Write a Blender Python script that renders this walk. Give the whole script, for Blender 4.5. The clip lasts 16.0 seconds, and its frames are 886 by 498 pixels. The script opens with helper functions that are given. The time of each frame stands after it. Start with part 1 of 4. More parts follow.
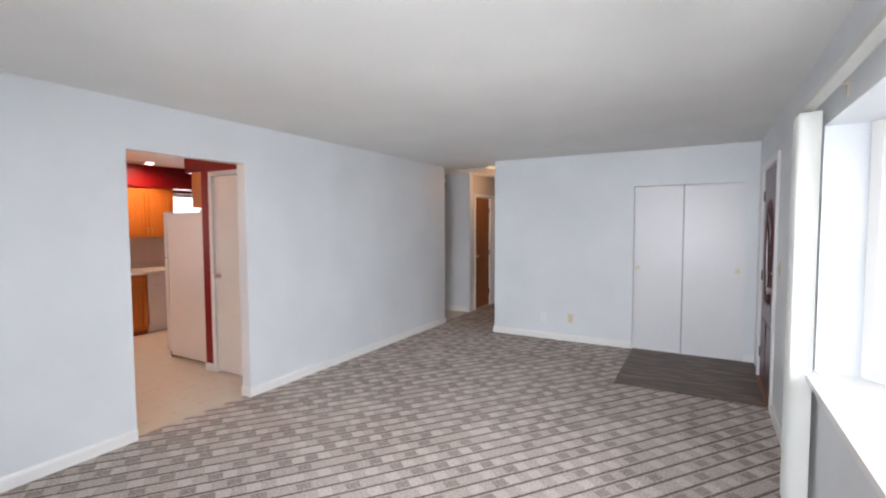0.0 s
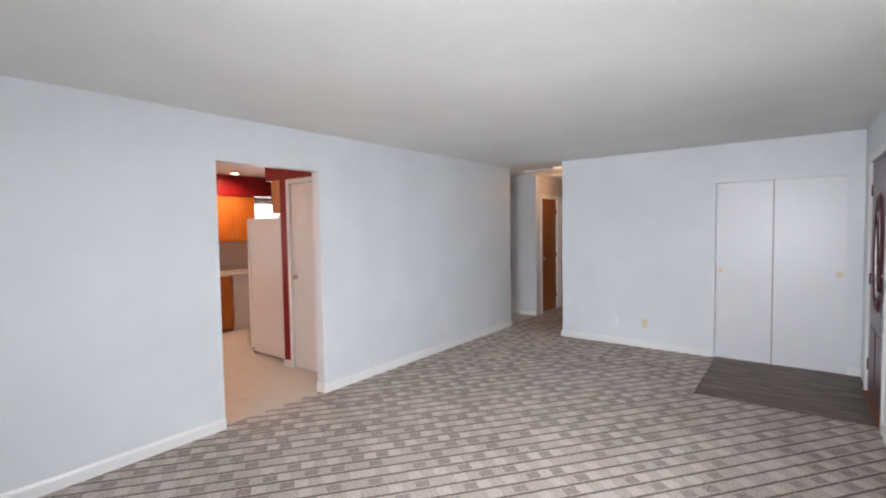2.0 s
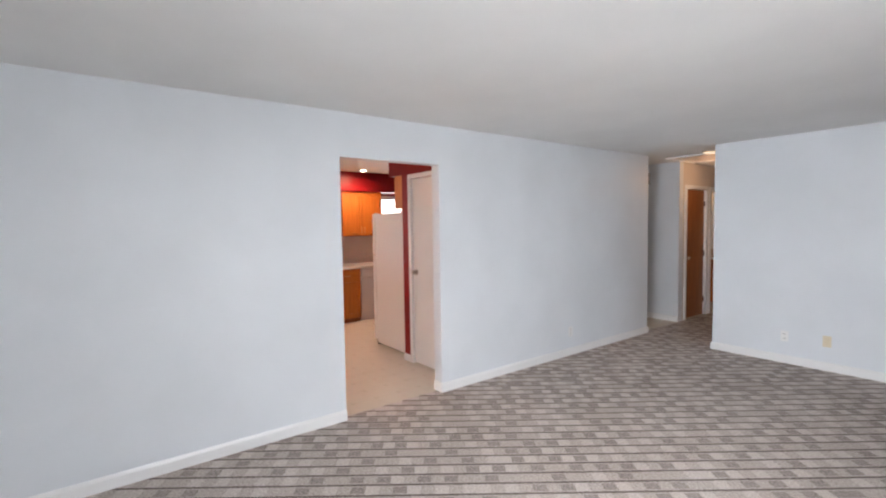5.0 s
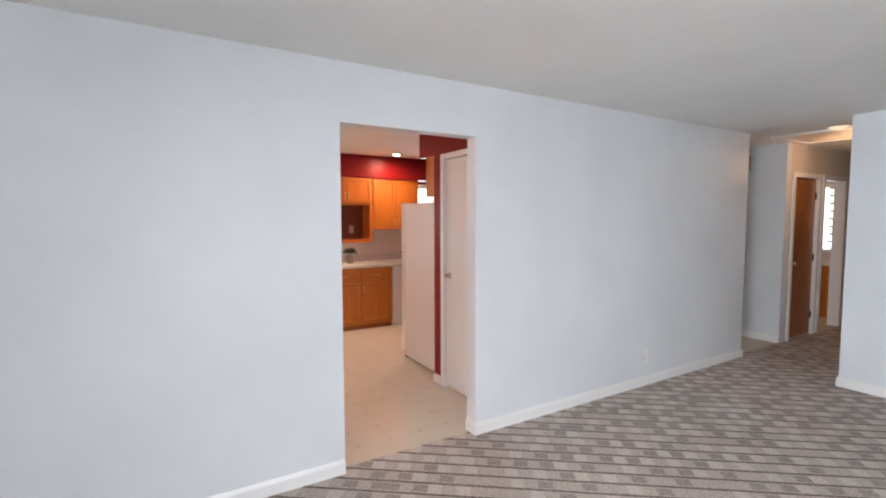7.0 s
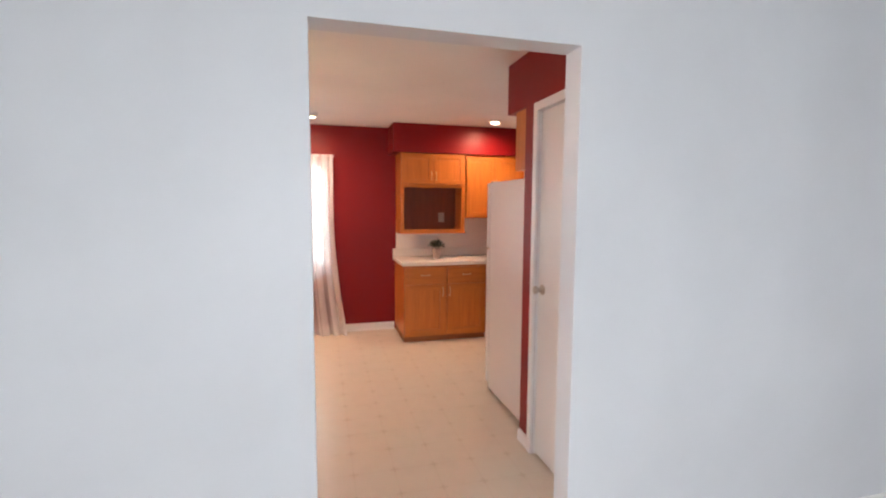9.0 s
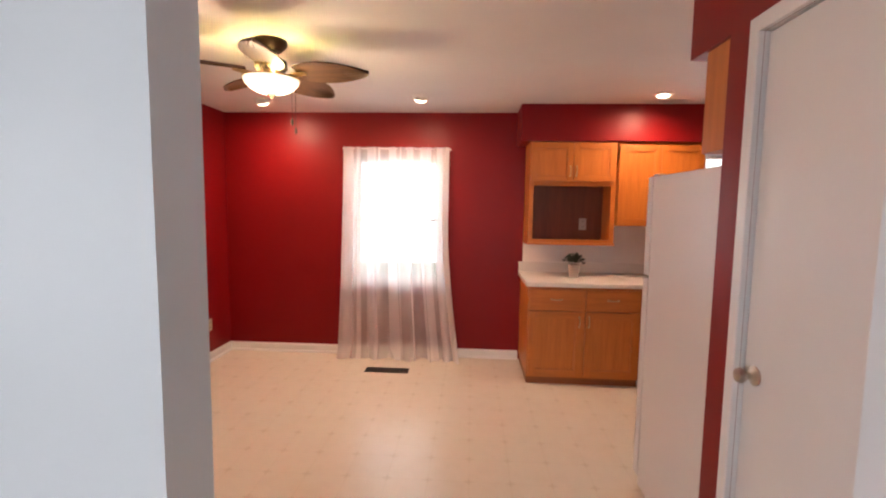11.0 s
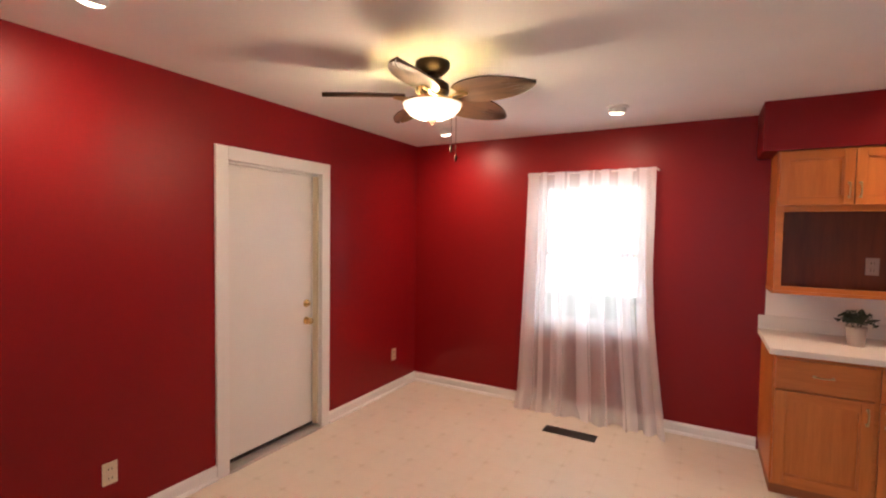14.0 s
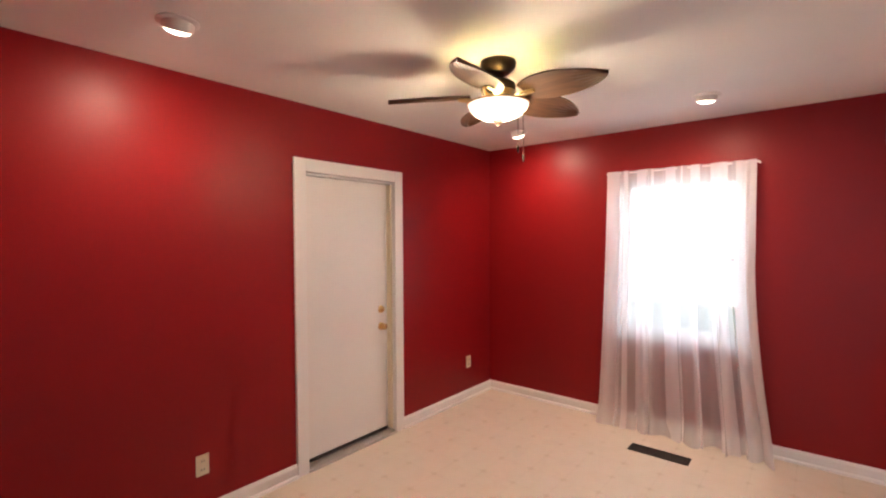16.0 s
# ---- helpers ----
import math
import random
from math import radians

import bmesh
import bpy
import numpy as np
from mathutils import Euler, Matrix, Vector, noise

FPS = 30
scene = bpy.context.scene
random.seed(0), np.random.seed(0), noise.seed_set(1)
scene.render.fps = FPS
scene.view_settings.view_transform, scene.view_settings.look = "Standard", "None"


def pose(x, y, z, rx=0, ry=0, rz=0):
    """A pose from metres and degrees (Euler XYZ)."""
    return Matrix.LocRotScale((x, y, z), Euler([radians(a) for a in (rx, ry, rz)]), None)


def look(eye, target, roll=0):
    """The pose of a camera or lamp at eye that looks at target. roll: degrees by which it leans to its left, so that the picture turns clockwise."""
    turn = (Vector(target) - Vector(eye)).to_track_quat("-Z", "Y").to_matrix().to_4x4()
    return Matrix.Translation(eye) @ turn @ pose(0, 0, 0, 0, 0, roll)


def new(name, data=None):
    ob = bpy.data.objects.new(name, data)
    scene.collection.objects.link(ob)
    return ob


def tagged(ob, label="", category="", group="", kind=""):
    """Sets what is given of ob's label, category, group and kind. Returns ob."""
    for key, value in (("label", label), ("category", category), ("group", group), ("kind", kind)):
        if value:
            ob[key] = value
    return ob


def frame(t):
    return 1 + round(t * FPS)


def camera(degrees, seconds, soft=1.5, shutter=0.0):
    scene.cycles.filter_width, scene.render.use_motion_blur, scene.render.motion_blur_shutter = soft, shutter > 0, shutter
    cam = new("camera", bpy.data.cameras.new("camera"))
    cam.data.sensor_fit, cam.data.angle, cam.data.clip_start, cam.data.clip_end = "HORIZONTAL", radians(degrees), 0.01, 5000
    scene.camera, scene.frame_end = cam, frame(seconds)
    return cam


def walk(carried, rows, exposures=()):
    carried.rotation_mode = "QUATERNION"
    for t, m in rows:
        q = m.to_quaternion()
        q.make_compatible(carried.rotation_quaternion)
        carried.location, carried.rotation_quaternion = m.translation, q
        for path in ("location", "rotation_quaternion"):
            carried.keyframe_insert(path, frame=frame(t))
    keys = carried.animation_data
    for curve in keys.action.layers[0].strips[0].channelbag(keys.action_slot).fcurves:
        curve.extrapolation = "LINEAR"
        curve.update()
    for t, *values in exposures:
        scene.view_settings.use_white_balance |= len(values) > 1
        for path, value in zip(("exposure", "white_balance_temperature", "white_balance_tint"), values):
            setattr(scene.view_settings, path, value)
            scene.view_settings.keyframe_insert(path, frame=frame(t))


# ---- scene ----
cam = camera(88.0, 16.0, 2.1)
PATH = [
    (0, (3.524, -1.713, 1.549), (2.534, 0.022, 1.441), -0.2),
    (0.5, (3.529, -1.72, 1.547), (2.487, -0.016, 1.443), -0.3),
    (1, (3.521, -1.729, 1.549), (2.427, -0.058, 1.449), -0.5),
    (1.5, (3.513, -1.732, 1.541), (2.361, -0.099, 1.447), -0.7),
    (2, (3.515, -1.73, 1.544), (2.292, -0.15, 1.451), -0.9),
    (2.5, (3.504, -1.723, 1.543), (2.206, -0.204, 1.451), -1.0),
    (3, (3.501, -1.702, 1.544), (2.117, -0.261, 1.452), -1.1),
    (3.5, (3.511, -1.671, 1.532), (2.051, -0.307, 1.448), -1.1),
    (4, (3.484, -1.651, 1.539), (1.967, -0.351, 1.452), -1.1),
    (6.5, (2.853, -1.077, 1.555), (1.171, -0.002, 1.422), -0.3),
    (7, (2.6, -0.859, 1.531), (0.885, 0.162, 1.398), -0.1),
    (7.5, (2.328, -0.618, 1.53), (0.57, 0.326, 1.384), 0.1),
    (8, (2.082, -0.347, 1.514), (0.26, 0.464, 1.353), 0.3),
    (8.5, (1.811, -0.137, 1.505), (-0.068, 0.527, 1.331), 0.4),
    (9, (1.538, 0.03, 1.5), (-0.387, 0.541, 1.317), 0.3),
    (9.5, (1.245, 0.164, 1.507), (-0.700, 0.497, 1.313), 0.3),
    (10, (0.970, 0.272, 1.500), (-0.994, 0.447, 1.311), 0.4),
    (12.5, (0.216, 0.474, 1.560), (-1.704, -0.069, 1.416), 1.2),
    (13, (0.15, 0.492, 1.556), (-1.719, -0.18, 1.448), 1.2),
    (13.5, (0.066, 0.491, 1.566), (-1.750, -0.329, 1.477), 1.2),
    (14, (0.018, 0.491, 1.567), (-1.715, -0.486, 1.488), 0.8),
    (14.5, (-0.019, 0.499, 1.563), (-1.675, -0.605, 1.493), 0.4),
    (15, (-0.042, 0.502, 1.559), (-1.645, -0.673, 1.501), -0.0),
    (15.5, (-0.058, 0.505, 1.554), (-1.616, -0.724, 1.504), -0.3),
    (16, (-0.069, 0.512, 1.554), (-1.599, -0.746, 1.504), -0.3),
]
walk(cam, [(t, look(eye, target, roll)) for t, eye, target, roll in PATH], [(0, 0.02, 6440, 15), (7, 0.10, 6440, 15), (9, 0.08, 6440, 15), (10, 0.05, 6440, 15), (12.5, -0.28, 6350, 17), (16, -0.10, 5720, 11)])

# ---- world and light ----
world = bpy.data.worlds.new("world")
scene.world = world
world.use_nodes = True
wn = world.node_tree.nodes
sky = wn.new("ShaderNodeTexSky")
sky.sky_type = "NISHITA"
sky.sun_disc = False
sky.sun_elevation, sky.sun_rotation = radians(48), radians(120)
sky.air_density, sky.dust_density = 1.0, 4.0
world.node_tree.links.new(sky.outputs[0], wn["Background"].inputs[0])
wn["Background"].inputs[1].default_value = 0.15

H = 2.43           # ceiling
XW = -4.0          # kitchen window wall
YD = -2.10         # kitchen door wall
XR = 4.03          # living room window wall
YF = 4.33          # living room far wall
YB = -3.1          # living room back wall
WT = 0.11          # wall thickness
OPY, OPH = 0.955, 2.085   # opening to the kitchen


def lamp(name, kind, m, watts, colour, **more):
    data = bpy.data.lights.new(name, kind)
    data.energy, data.color = watts, colour
    if kind == "AREA":
        data.shape, data.size, data.size_y = "RECTANGLE", more["size"], more["size_y"]
    if kind in ("POINT", "SPOT"):
        data.shadow_soft_size = more.get("radius", 0.03)
    if kind == "SPOT":
        data.spot_size, data.spot_blend = radians(more["cone"]), more.get("blend", 0.6)
    if kind == "SUN":
        data.angle = radians(more["angle"])
    ob = new(name, data)
    ob.matrix_world = m
    return ob


DAY = (0.93, 0.97, 1.0)
WARM = (1.0, 0.72, 0.44)
SPOTC = (1.0, 0.66, 0.42)
lamp("sun", "SUN", look((8, -6, 9), (0, 0, 0)), 0.8, (1.0, 0.96, 0.9), angle=20)
lamp("window_daylight", "AREA", look((XR + 1.3, -0.25, 1.75), (XR - 1.0, -0.3, 0.45)), 150, DAY, size=2.6, size_y=1.4)
# light of an assumed, unseen back window, spread narrowed towards the far wall
lamp("assumed_rear_daylight", "AREA", look((3.2, YB - 0.30, 1.6), (1.5, 4.3, 0.5)), 84, DAY, size=1.3, size_y=1.6).data.spread = radians(88)
lamp("kitchen_daylight", "AREA", look((XW - 0.22, -0.35, 1.4), (0, -0.35, 1.2)), 19, DAY, size=1.0, size_y=1.6)
lamp("sink_daylight", "AREA", look((XW - 0.22, 3.05, 1.6), (0, 3.05, 1.4)), 25, DAY, size=0.85, size_y=0.85)


# ---- materials ----
def mat(name):
    m = bpy.data.materials.new(name)
    m.use_nodes = True
    return m, m.node_tree.nodes, m.node_tree.links, m.node_tree.nodes["Principled BSDF"]


def noise_bump(n, l, bsdf, scale, strength, distance=0.002, detail=4):
    tc = n.new("ShaderNodeTexCoord")
    tx = n.new("ShaderNodeTexNoise")
    tx.inputs["Scale"].default_value, tx.inputs["Detail"].default_value = scale, detail
    bp = n.new("ShaderNodeBump")
    bp.inputs["Strength"].default_value, bp.inputs["Distance"].default_value = strength, distance
    l.new(tc.outputs["Object"], tx.inputs["Vector"])
    l.new(tx.outputs["Fac"], bp.inputs["Height"])
    l.new(bp.outputs[0], bsdf.inputs["Normal"])
    return tc, tx


def ramp(n, stops):
    r = n.new("ShaderNodeValToRGB")
    e = r.color_ramp.elements
    while len(e) < len(stops):
        e.new(0.5)
    for k, (p, c) in enumerate(stops):
        e[k].position, e[k].color = p, (*c, 1)
    return r


def paint(name, colour, rough=0.5, vary=0.04, bump=0.06, scale=260):
    m, n, l, b = mat(name)
    tc, tx = noise_bump(n, l, b, scale, bump, 0.001)
    big = n.new("ShaderNodeTexNoise")
    big.inputs["Scale"].default_value, big.inputs["Detail"].default_value = 1.7, 5
    l.new(tc.outputs["Object"], big.inputs["Vector"])
    r = ramp(n, [(0.3, [c * (1 - vary) for c in colour]), (0.7, [min(1, c * (1 + vary)) for c in colour])])
    l.new(big.outputs["Fac"], r.inputs[0])
    l.new(r.outputs[0], b.inputs["Base Color"])
    rr = n.new("ShaderNodeMapRange")
    rr.inputs["To Min"].default_value, rr.inputs["To Max"].default_value = rough - 0.05, rough + 0.07
    l.new(big.outputs["Fac"], rr.inputs["Value"])
    l.new(rr.outputs[0], b.inputs["Roughness"])
    return m


def metal(name, colour, rough):
    m, n, l, b = mat(name)
    b.inputs["Base Color"].default_value = (*colour, 1)
    b.inputs["Metallic"].default_value, b.inputs["Roughness"].default_value = 1, rough
    noise_bump(n, l, b, 90, 0.05)
    return m


def wood(name, dark, light, rough=0.38, axis=2, scale=1.0):
    m, n, l, b = mat(name)
    tc = n.new("ShaderNodeTexCoord")
    mp = n.new("ShaderNodeMapping")
    s = [15 * scale, 15 * scale, 15 * scale]
    s[axis] = 1.3 * scale
    mp.inputs["Scale"].default_value = s
    info = n.new("ShaderNodeObjectInfo")
    off = n.new("ShaderNodeVectorMath")
    off.operation = "SCALE"
    off.inputs[0].default_value = (7, 3, 5)
    l.new(info.outputs["Random"], off.inputs["Scale"])
    l.new(off.outputs[0], mp.inputs["Location"])
    l.new(tc.outputs["Object"], mp.inputs["Vector"])
    tx = n.new("ShaderNodeTexNoise")
    tx.inputs["Scale"].default_value, tx.inputs["Detail"].default_value, tx.inputs["Distortion"].default_value = 1.6, 8, 0.6
    l.new(mp.outputs[0], tx.inputs["Vector"])
    fine = n.new("ShaderNodeTexNoise")
    fine.inputs["Scale"].default_value, fine.inputs["Detail"].default_value = 9, 3
    l.new(mp.outputs[0], fine.inputs["Vector"])
    mx = n.new("ShaderNodeMath")
    mx.operation = "MULTIPLY_ADD"
    mx.inputs[1].default_value = 0.35
    l.new(fine.outputs["Fac"], mx.inputs[0])
    l.new(tx.outputs["Fac"], mx.inputs[2])
    r = ramp(n, [(0.42, dark), (0.62, [(p + q) / 2 for p, q in zip(dark, light)]), (0.85, light)])
    l.new(mx.outputs[0], r.inputs[0])
    l.new(r.outputs[0], b.inputs["Base Color"])
    b.inputs["Roughness"].default_value = rough
    bp = n.new("ShaderNodeBump")
    bp.inputs["Strength"].default_value, bp.inputs["Distance"].default_value = 0.12, 0.001
    l.new(mx.outputs[0], bp.inputs["Height"])
    l.new(bp.outputs[0], b.inputs["Normal"])
    return m


WALL = paint("pale_blue_white_paint", (0.70, 0.73, 0.755), 0.42)
CEIL = paint("ceiling_paint", (0.84, 0.845, 0.83), 0.8, 0.03, 0.1, 180)
RED = paint("red_paint", (0.22, 0.0055, 0.0072), 0.40, 0.05)
RED.node_tree.nodes["Principled BSDF"].inputs["Specular IOR Level"].default_value = 0.25
TRIM = paint("white_gloss_trim", (0.80, 0.80, 0.79), 0.3, 0.02, 0.04, 120)
WDOOR = paint("white_door_paint", (0.78, 0.77, 0.75), 0.34, 0.025, 0.05, 150)
CLOSETW = paint("closet_door_paint", (0.72, 0.73, 0.745), 0.33, 0.02, 0.03, 120)
PLUM = paint("plum_door_paint", (0.085, 0.017, 0.030), 0.28, 0.08)
OAK = wood("honey_oak", (0.45, 0.128, 0.017), (0.58, 0.184, 0.029))
OAKH = wood("honey_oak_rail", (0.43, 0.122, 0.016), (0.56, 0.174, 0.027), axis=1)
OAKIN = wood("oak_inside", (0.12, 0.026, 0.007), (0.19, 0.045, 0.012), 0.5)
DARKOAK = wood("dark_toe_kick", (0.22, 0.065, 0.015), (0.30, 0.095, 0.022), 0.5, 1)
HALLDOOR = wood("stained_door_wood", (0.22, 0.07, 0.02), (0.36, 0.13, 0.04), 0.35)
BLADE = wood("carved_blade_wood", (0.035, 0.015, 0.007), (0.11, 0.052, 0.022), 0.58, 0)
BRASS = metal("polished_brass", (0.78, 0.56, 0.25), 0.22)
BRONZE = metal("dark_bronze", (0.05, 0.035, 0.025), 0.45)
NICKEL = metal("brushed_nickel", (0.55, 0.50, 0.44), 0.32)
AGED = metal("antique_brass", (0.60, 0.45, 0.24), 0.32)
FRIDGE = paint("white_enamel", (0.78, 0.77, 0.78), 0.3, 0.01, 0.10, 420)
RUBBER = paint("dark_gasket", (0.05, 0.05, 0.05), 0.6)
COUNTER = paint("cream_laminate", (0.78, 0.72, 0.64), 0.35, 0.05, 0.02, 80)
SPLASH = paint("white_backsplash", (0.86, 0.80, 0.72), 0.4, 0.03)
PLASTIC = paint("ivory_plastic", (0.70, 0.62, 0.46), 0.35, 0.02)
BLACK = paint("black_enamel", (0.02, 0.018, 0.016), 0.4, 0.1)
SLATW = paint("white_vinyl_slat", (0.60, 0.61, 0.58), 0.45, 0.02)
LEAF = paint("dark_leaf", (0.022, 0.036, 0.016), 0.55, 0.3)
POT = paint("grey_pot", (0.46, 0.37, 0.31), 0.5, 0.08)
ALU = metal("aluminium_threshold", (0.6, 0.58, 0.55), 0.4)
# flat grey for the shade painted beside the closet door edge
EDGE_SHADE = paint("grey_edge_shade", (0.36, 0.37, 0.39), 0.4, 0.05)
GRASS = paint("lawn", (0.06, 0.10, 0.03), 0.9, 0.3, 0.5, 40)
PUTTY = paint("putty_wall", (0.62, 0.56, 0.50), 0.5)
SIDING = paint("pale_siding", (0.6, 0.6, 0.58), 0.7)


def glass(name, rough=0.0):
    m, n, l, b = mat(name)
    n.remove(b)
    t, g, mx = n.new("ShaderNodeBsdfTransparent"), n.new("ShaderNodeBsdfGlossy"), n.new("ShaderNodeMixShader")
    g.inputs["Roughness"].default_value = rough
    fr = n.new("ShaderNodeFresnel")
    fr.inputs["IOR"].default_value = 1.2
    l.new(fr.outputs[0], mx.inputs[0])
    l.new(t.outputs[0], mx.inputs[1])
    l.new(g.outputs[0], mx.inputs[2])
    l.new(mx.outputs[0], n["Material Output"].inputs[0])
    return m


def glow(name, colour, strength):
    m, n, l, b = mat(name)
    b.inputs["Base Color"].default_value = (0.8, 0.8, 0.8, 1)
    b.inputs["Emission Color"].default_value = (*colour, 1)
    b.inputs["Emission Strength"].default_value = strength
    return m


def sheer(name, low, high):
    m, n, l, b = mat(name)
    n.remove(b)
    d, tl, tp = n.new("ShaderNodeBsdfDiffuse"), n.new("ShaderNodeBsdfTranslucent"), n.new("ShaderNodeBsdfTransparent")
    for q in (d, tl):
        q.inputs[0].default_value = (0.95, 0.93, 0.94, 1)
    a, c = n.new("ShaderNodeMixShader"), n.new("ShaderNodeMixShader")
    a.inputs[0].default_value = 0.5
    l.new(d.outputs[0], a.inputs[1])
    l.new(tl.outputs[0], a.inputs[2])
    tc = n.new("ShaderNodeTexCoord")
    tx = n.new("ShaderNodeTexNoise")
    tx.inputs["Scale"].default_value = 600
    l.new(tc.outputs["Object"], tx.inputs["Vector"])
    mr = n.new("ShaderNodeMapRange")
    mr.inputs["To Min"].default_value, mr.inputs["To Max"].default_value = low, high
    l.new(tx.outputs["Fac"], mr.inputs["Value"])
    l.new(mr.outputs[0], c.inputs[0])
    l.new(tp.outputs[0], c.inputs[1])
    l.new(a.outputs[0], c.inputs[2])
    l.new(c.outputs[0], n["Material Output"].inputs[0])
    return m


GLASS = glass("window_glass")
SHEER = sheer("sheer_white_voile", 0.42, 0.54)
GATHER = sheer("gathered_white_voile", 0.64, 0.78)
BOWL = glow("frosted_bowl_glass", (1.0, 0.84, 0.58), 2.0)
BULB = glow("lit_bulb", (1.0, 0.80, 0.52), 14.0)
OUTSIDE = glow("bright_overcast_distance", (0.93, 1.0, 0.95), 2.0)
STREET = glow("overcast_street_distance", (0.95, 1.0, 0.96), 0.82)


def math_node(n, l, op, a, b=None):
    q = n.new("ShaderNodeMath")
    q.operation = op
    for k, v in enumerate((a, b)):
        if v is None:
            continue
        if isinstance(v, (int, float)):
            q.inputs[k].default_value = v
        else:
            l.new(v, q.inputs[k])
    return q.outputs[0]


def carpet():
    m, n, l, b = mat("patterned_loop_carpet")
    tc = n.new("ShaderNodeTexCoord")
    wob = n.new("ShaderNodeTexNoise")
    wob.inputs["Scale"].default_value, wob.inputs["Detail"].default_value = 60, 2
    l.new(tc.outputs["Object"], wob.inputs["Vector"])
    sx = n.new("ShaderNodeSeparateXYZ")
    l.new(tc.outputs["Object"], sx.inputs[0])
    turn = radians(CARPET_TURN)
    j = math_node(n, l, "MULTIPLY", math_node(n, l, "SUBTRACT", wob.outputs["Fac"], 0.5), 0.012)
    x, y = sx.outputs[0], sx.outputs[1]
    u = math_node(n, l, "ADD", math_node(n, l, "MULTIPLY", x, math.cos(turn)), math_node(n, l, "MULTIPLY", y, math.sin(turn)))
    v = math_node(n, l, "SUBTRACT", math_node(n, l, "MULTIPLY", y, math.cos(turn)), math_node(n, l, "MULTIPLY", x, math.sin(turn)))
    u, v = math_node(n, l, "ADD", u, j), math_node(n, l, "ADD", v, j)
    vr = math_node(n, l, "DIVIDE", v, 0.109)
    ur = math_node(n, l, "ADD", math_node(n, l, "DIVIDE", u, 0.082), math_node(n, l, "MULTIPLY", math_node(n, l, "FLOOR", math_node(n, l, "ADD", vr, 0.5)), 0.31))
    line = math_node(n, l, "LESS_THAN", math_node(n, l, "ABSOLUTE", math_node(n, l, "SUBTRACT", math_node(n, l, "FRACT", vr), 0.5)), 0.085)
    vi = math_node(n, l, "FLOOR", math_node(n, l, "ADD", vr, 0.5))
    ui = math_node(n, l, "FLOOR", ur)
    cv = n.new("ShaderNodeCombineXYZ")
    l.new(ui, cv.inputs[0])
    l.new(vi, cv.inputs[1])
    wnz = n.new("ShaderNodeTexWhiteNoise")
    wnz.noise_dimensions = "2D"
    l.new(cv.outputs[0], wnz.inputs["Vector"])
    step = math_node(n, l, "ADD", math_node(n, l, "MULTIPLY", ui, 0.4), math_node(n, l, "MULTIPLY", vi, 0.27))
    step = math_node(n, l, "FRACT", math_node(n, l, "ADD", step, math_node(n, l, "MULTIPLY", wnz.outputs["Value"], 0.30)))
    dark = math_node(n, l, "GREATER_THAN", step, 0.76)
    light = math_node(n, l, "LESS_THAN", step, 0.27)
    inset = math_node(n, l, "GREATER_THAN", math_node(n, l, "ABSOLUTE", math_node(n, l, "SUBTRACT", math_node(n, l, "FRACT", vr), 0.5)), 0.20)
    lev = math_node(n, l, "ADD", 0.31, math_node(n, l, "MULTIPLY", math_node(n, l, "MULTIPLY", dark, inset), 0.20))
    lev = math_node(n, l, "SUBTRACT", lev, math_node(n, l, "MULTIPLY", light, 0.13))
    seam = math_node(n, l, "GREATER_THAN", math_node(n, l, "ABSOLUTE", math_node(n, l, "SUBTRACT", math_node(n, l, "FRACT", ur), 0.5)), 0.38)
    lev = math_node(n, l, "ADD", lev, math_node(n, l, "MULTIPLY", seam, 0.02))
    lev = math_node(n, l, "ADD", math_node(n, l, "MULTIPLY", lev, math_node(n, l, "SUBTRACT", 1.0, line)), math_node(n, l, "MULTIPLY", line, 0.73))
    fib = n.new("ShaderNodeTexNoise")
    fib.inputs["Scale"].default_value, fib.inputs["Detail"].default_value = 75, 5
    l.new(tc.outputs["Object"], fib.inputs["Vector"])
    big = n.new("ShaderNodeTexNoise")
    big.inputs["Scale"].default_value, big.inputs["Detail"].default_value = 1.3, 4
    l.new(tc.outputs["Object"], big.inputs["Vector"])
    lev = math_node(n, l, "ADD", lev, math_node(n, l, "MULTIPLY", math_node(n, l, "SUBTRACT", fib.outputs["Fac"], 0.5), 0.85))
    lev = math_node(n, l, "ADD", lev, math_node(n, l, "MULTIPLY", math_node(n, l, "SUBTRACT", big.outputs["Fac"], 0.5), 0.25))
    r = ramp(n, [(0.0, (0.72, 0.655, 0.61)), (0.35, (0.47, 0.405, 0.362)), (0.8, (0.125, 0.099, 0.086))])
    l.new(lev, r.inputs[0])
    l.new(r.outputs[0], b.inputs["Base Color"])
    b.inputs["Roughness"].default_value = 0.95
    b.inputs["Specular IOR Level"].default_value = 0.1
    bp = n.new("ShaderNodeBump")
    bp.inputs["Strength"].default_value, bp.inputs["Distance"].default_value = 0.7, 0.006
    l.new(fib.outputs["Fac"], bp.inputs["Height"])
    l.new(bp.outputs[0], b.inputs["Normal"])
    return m


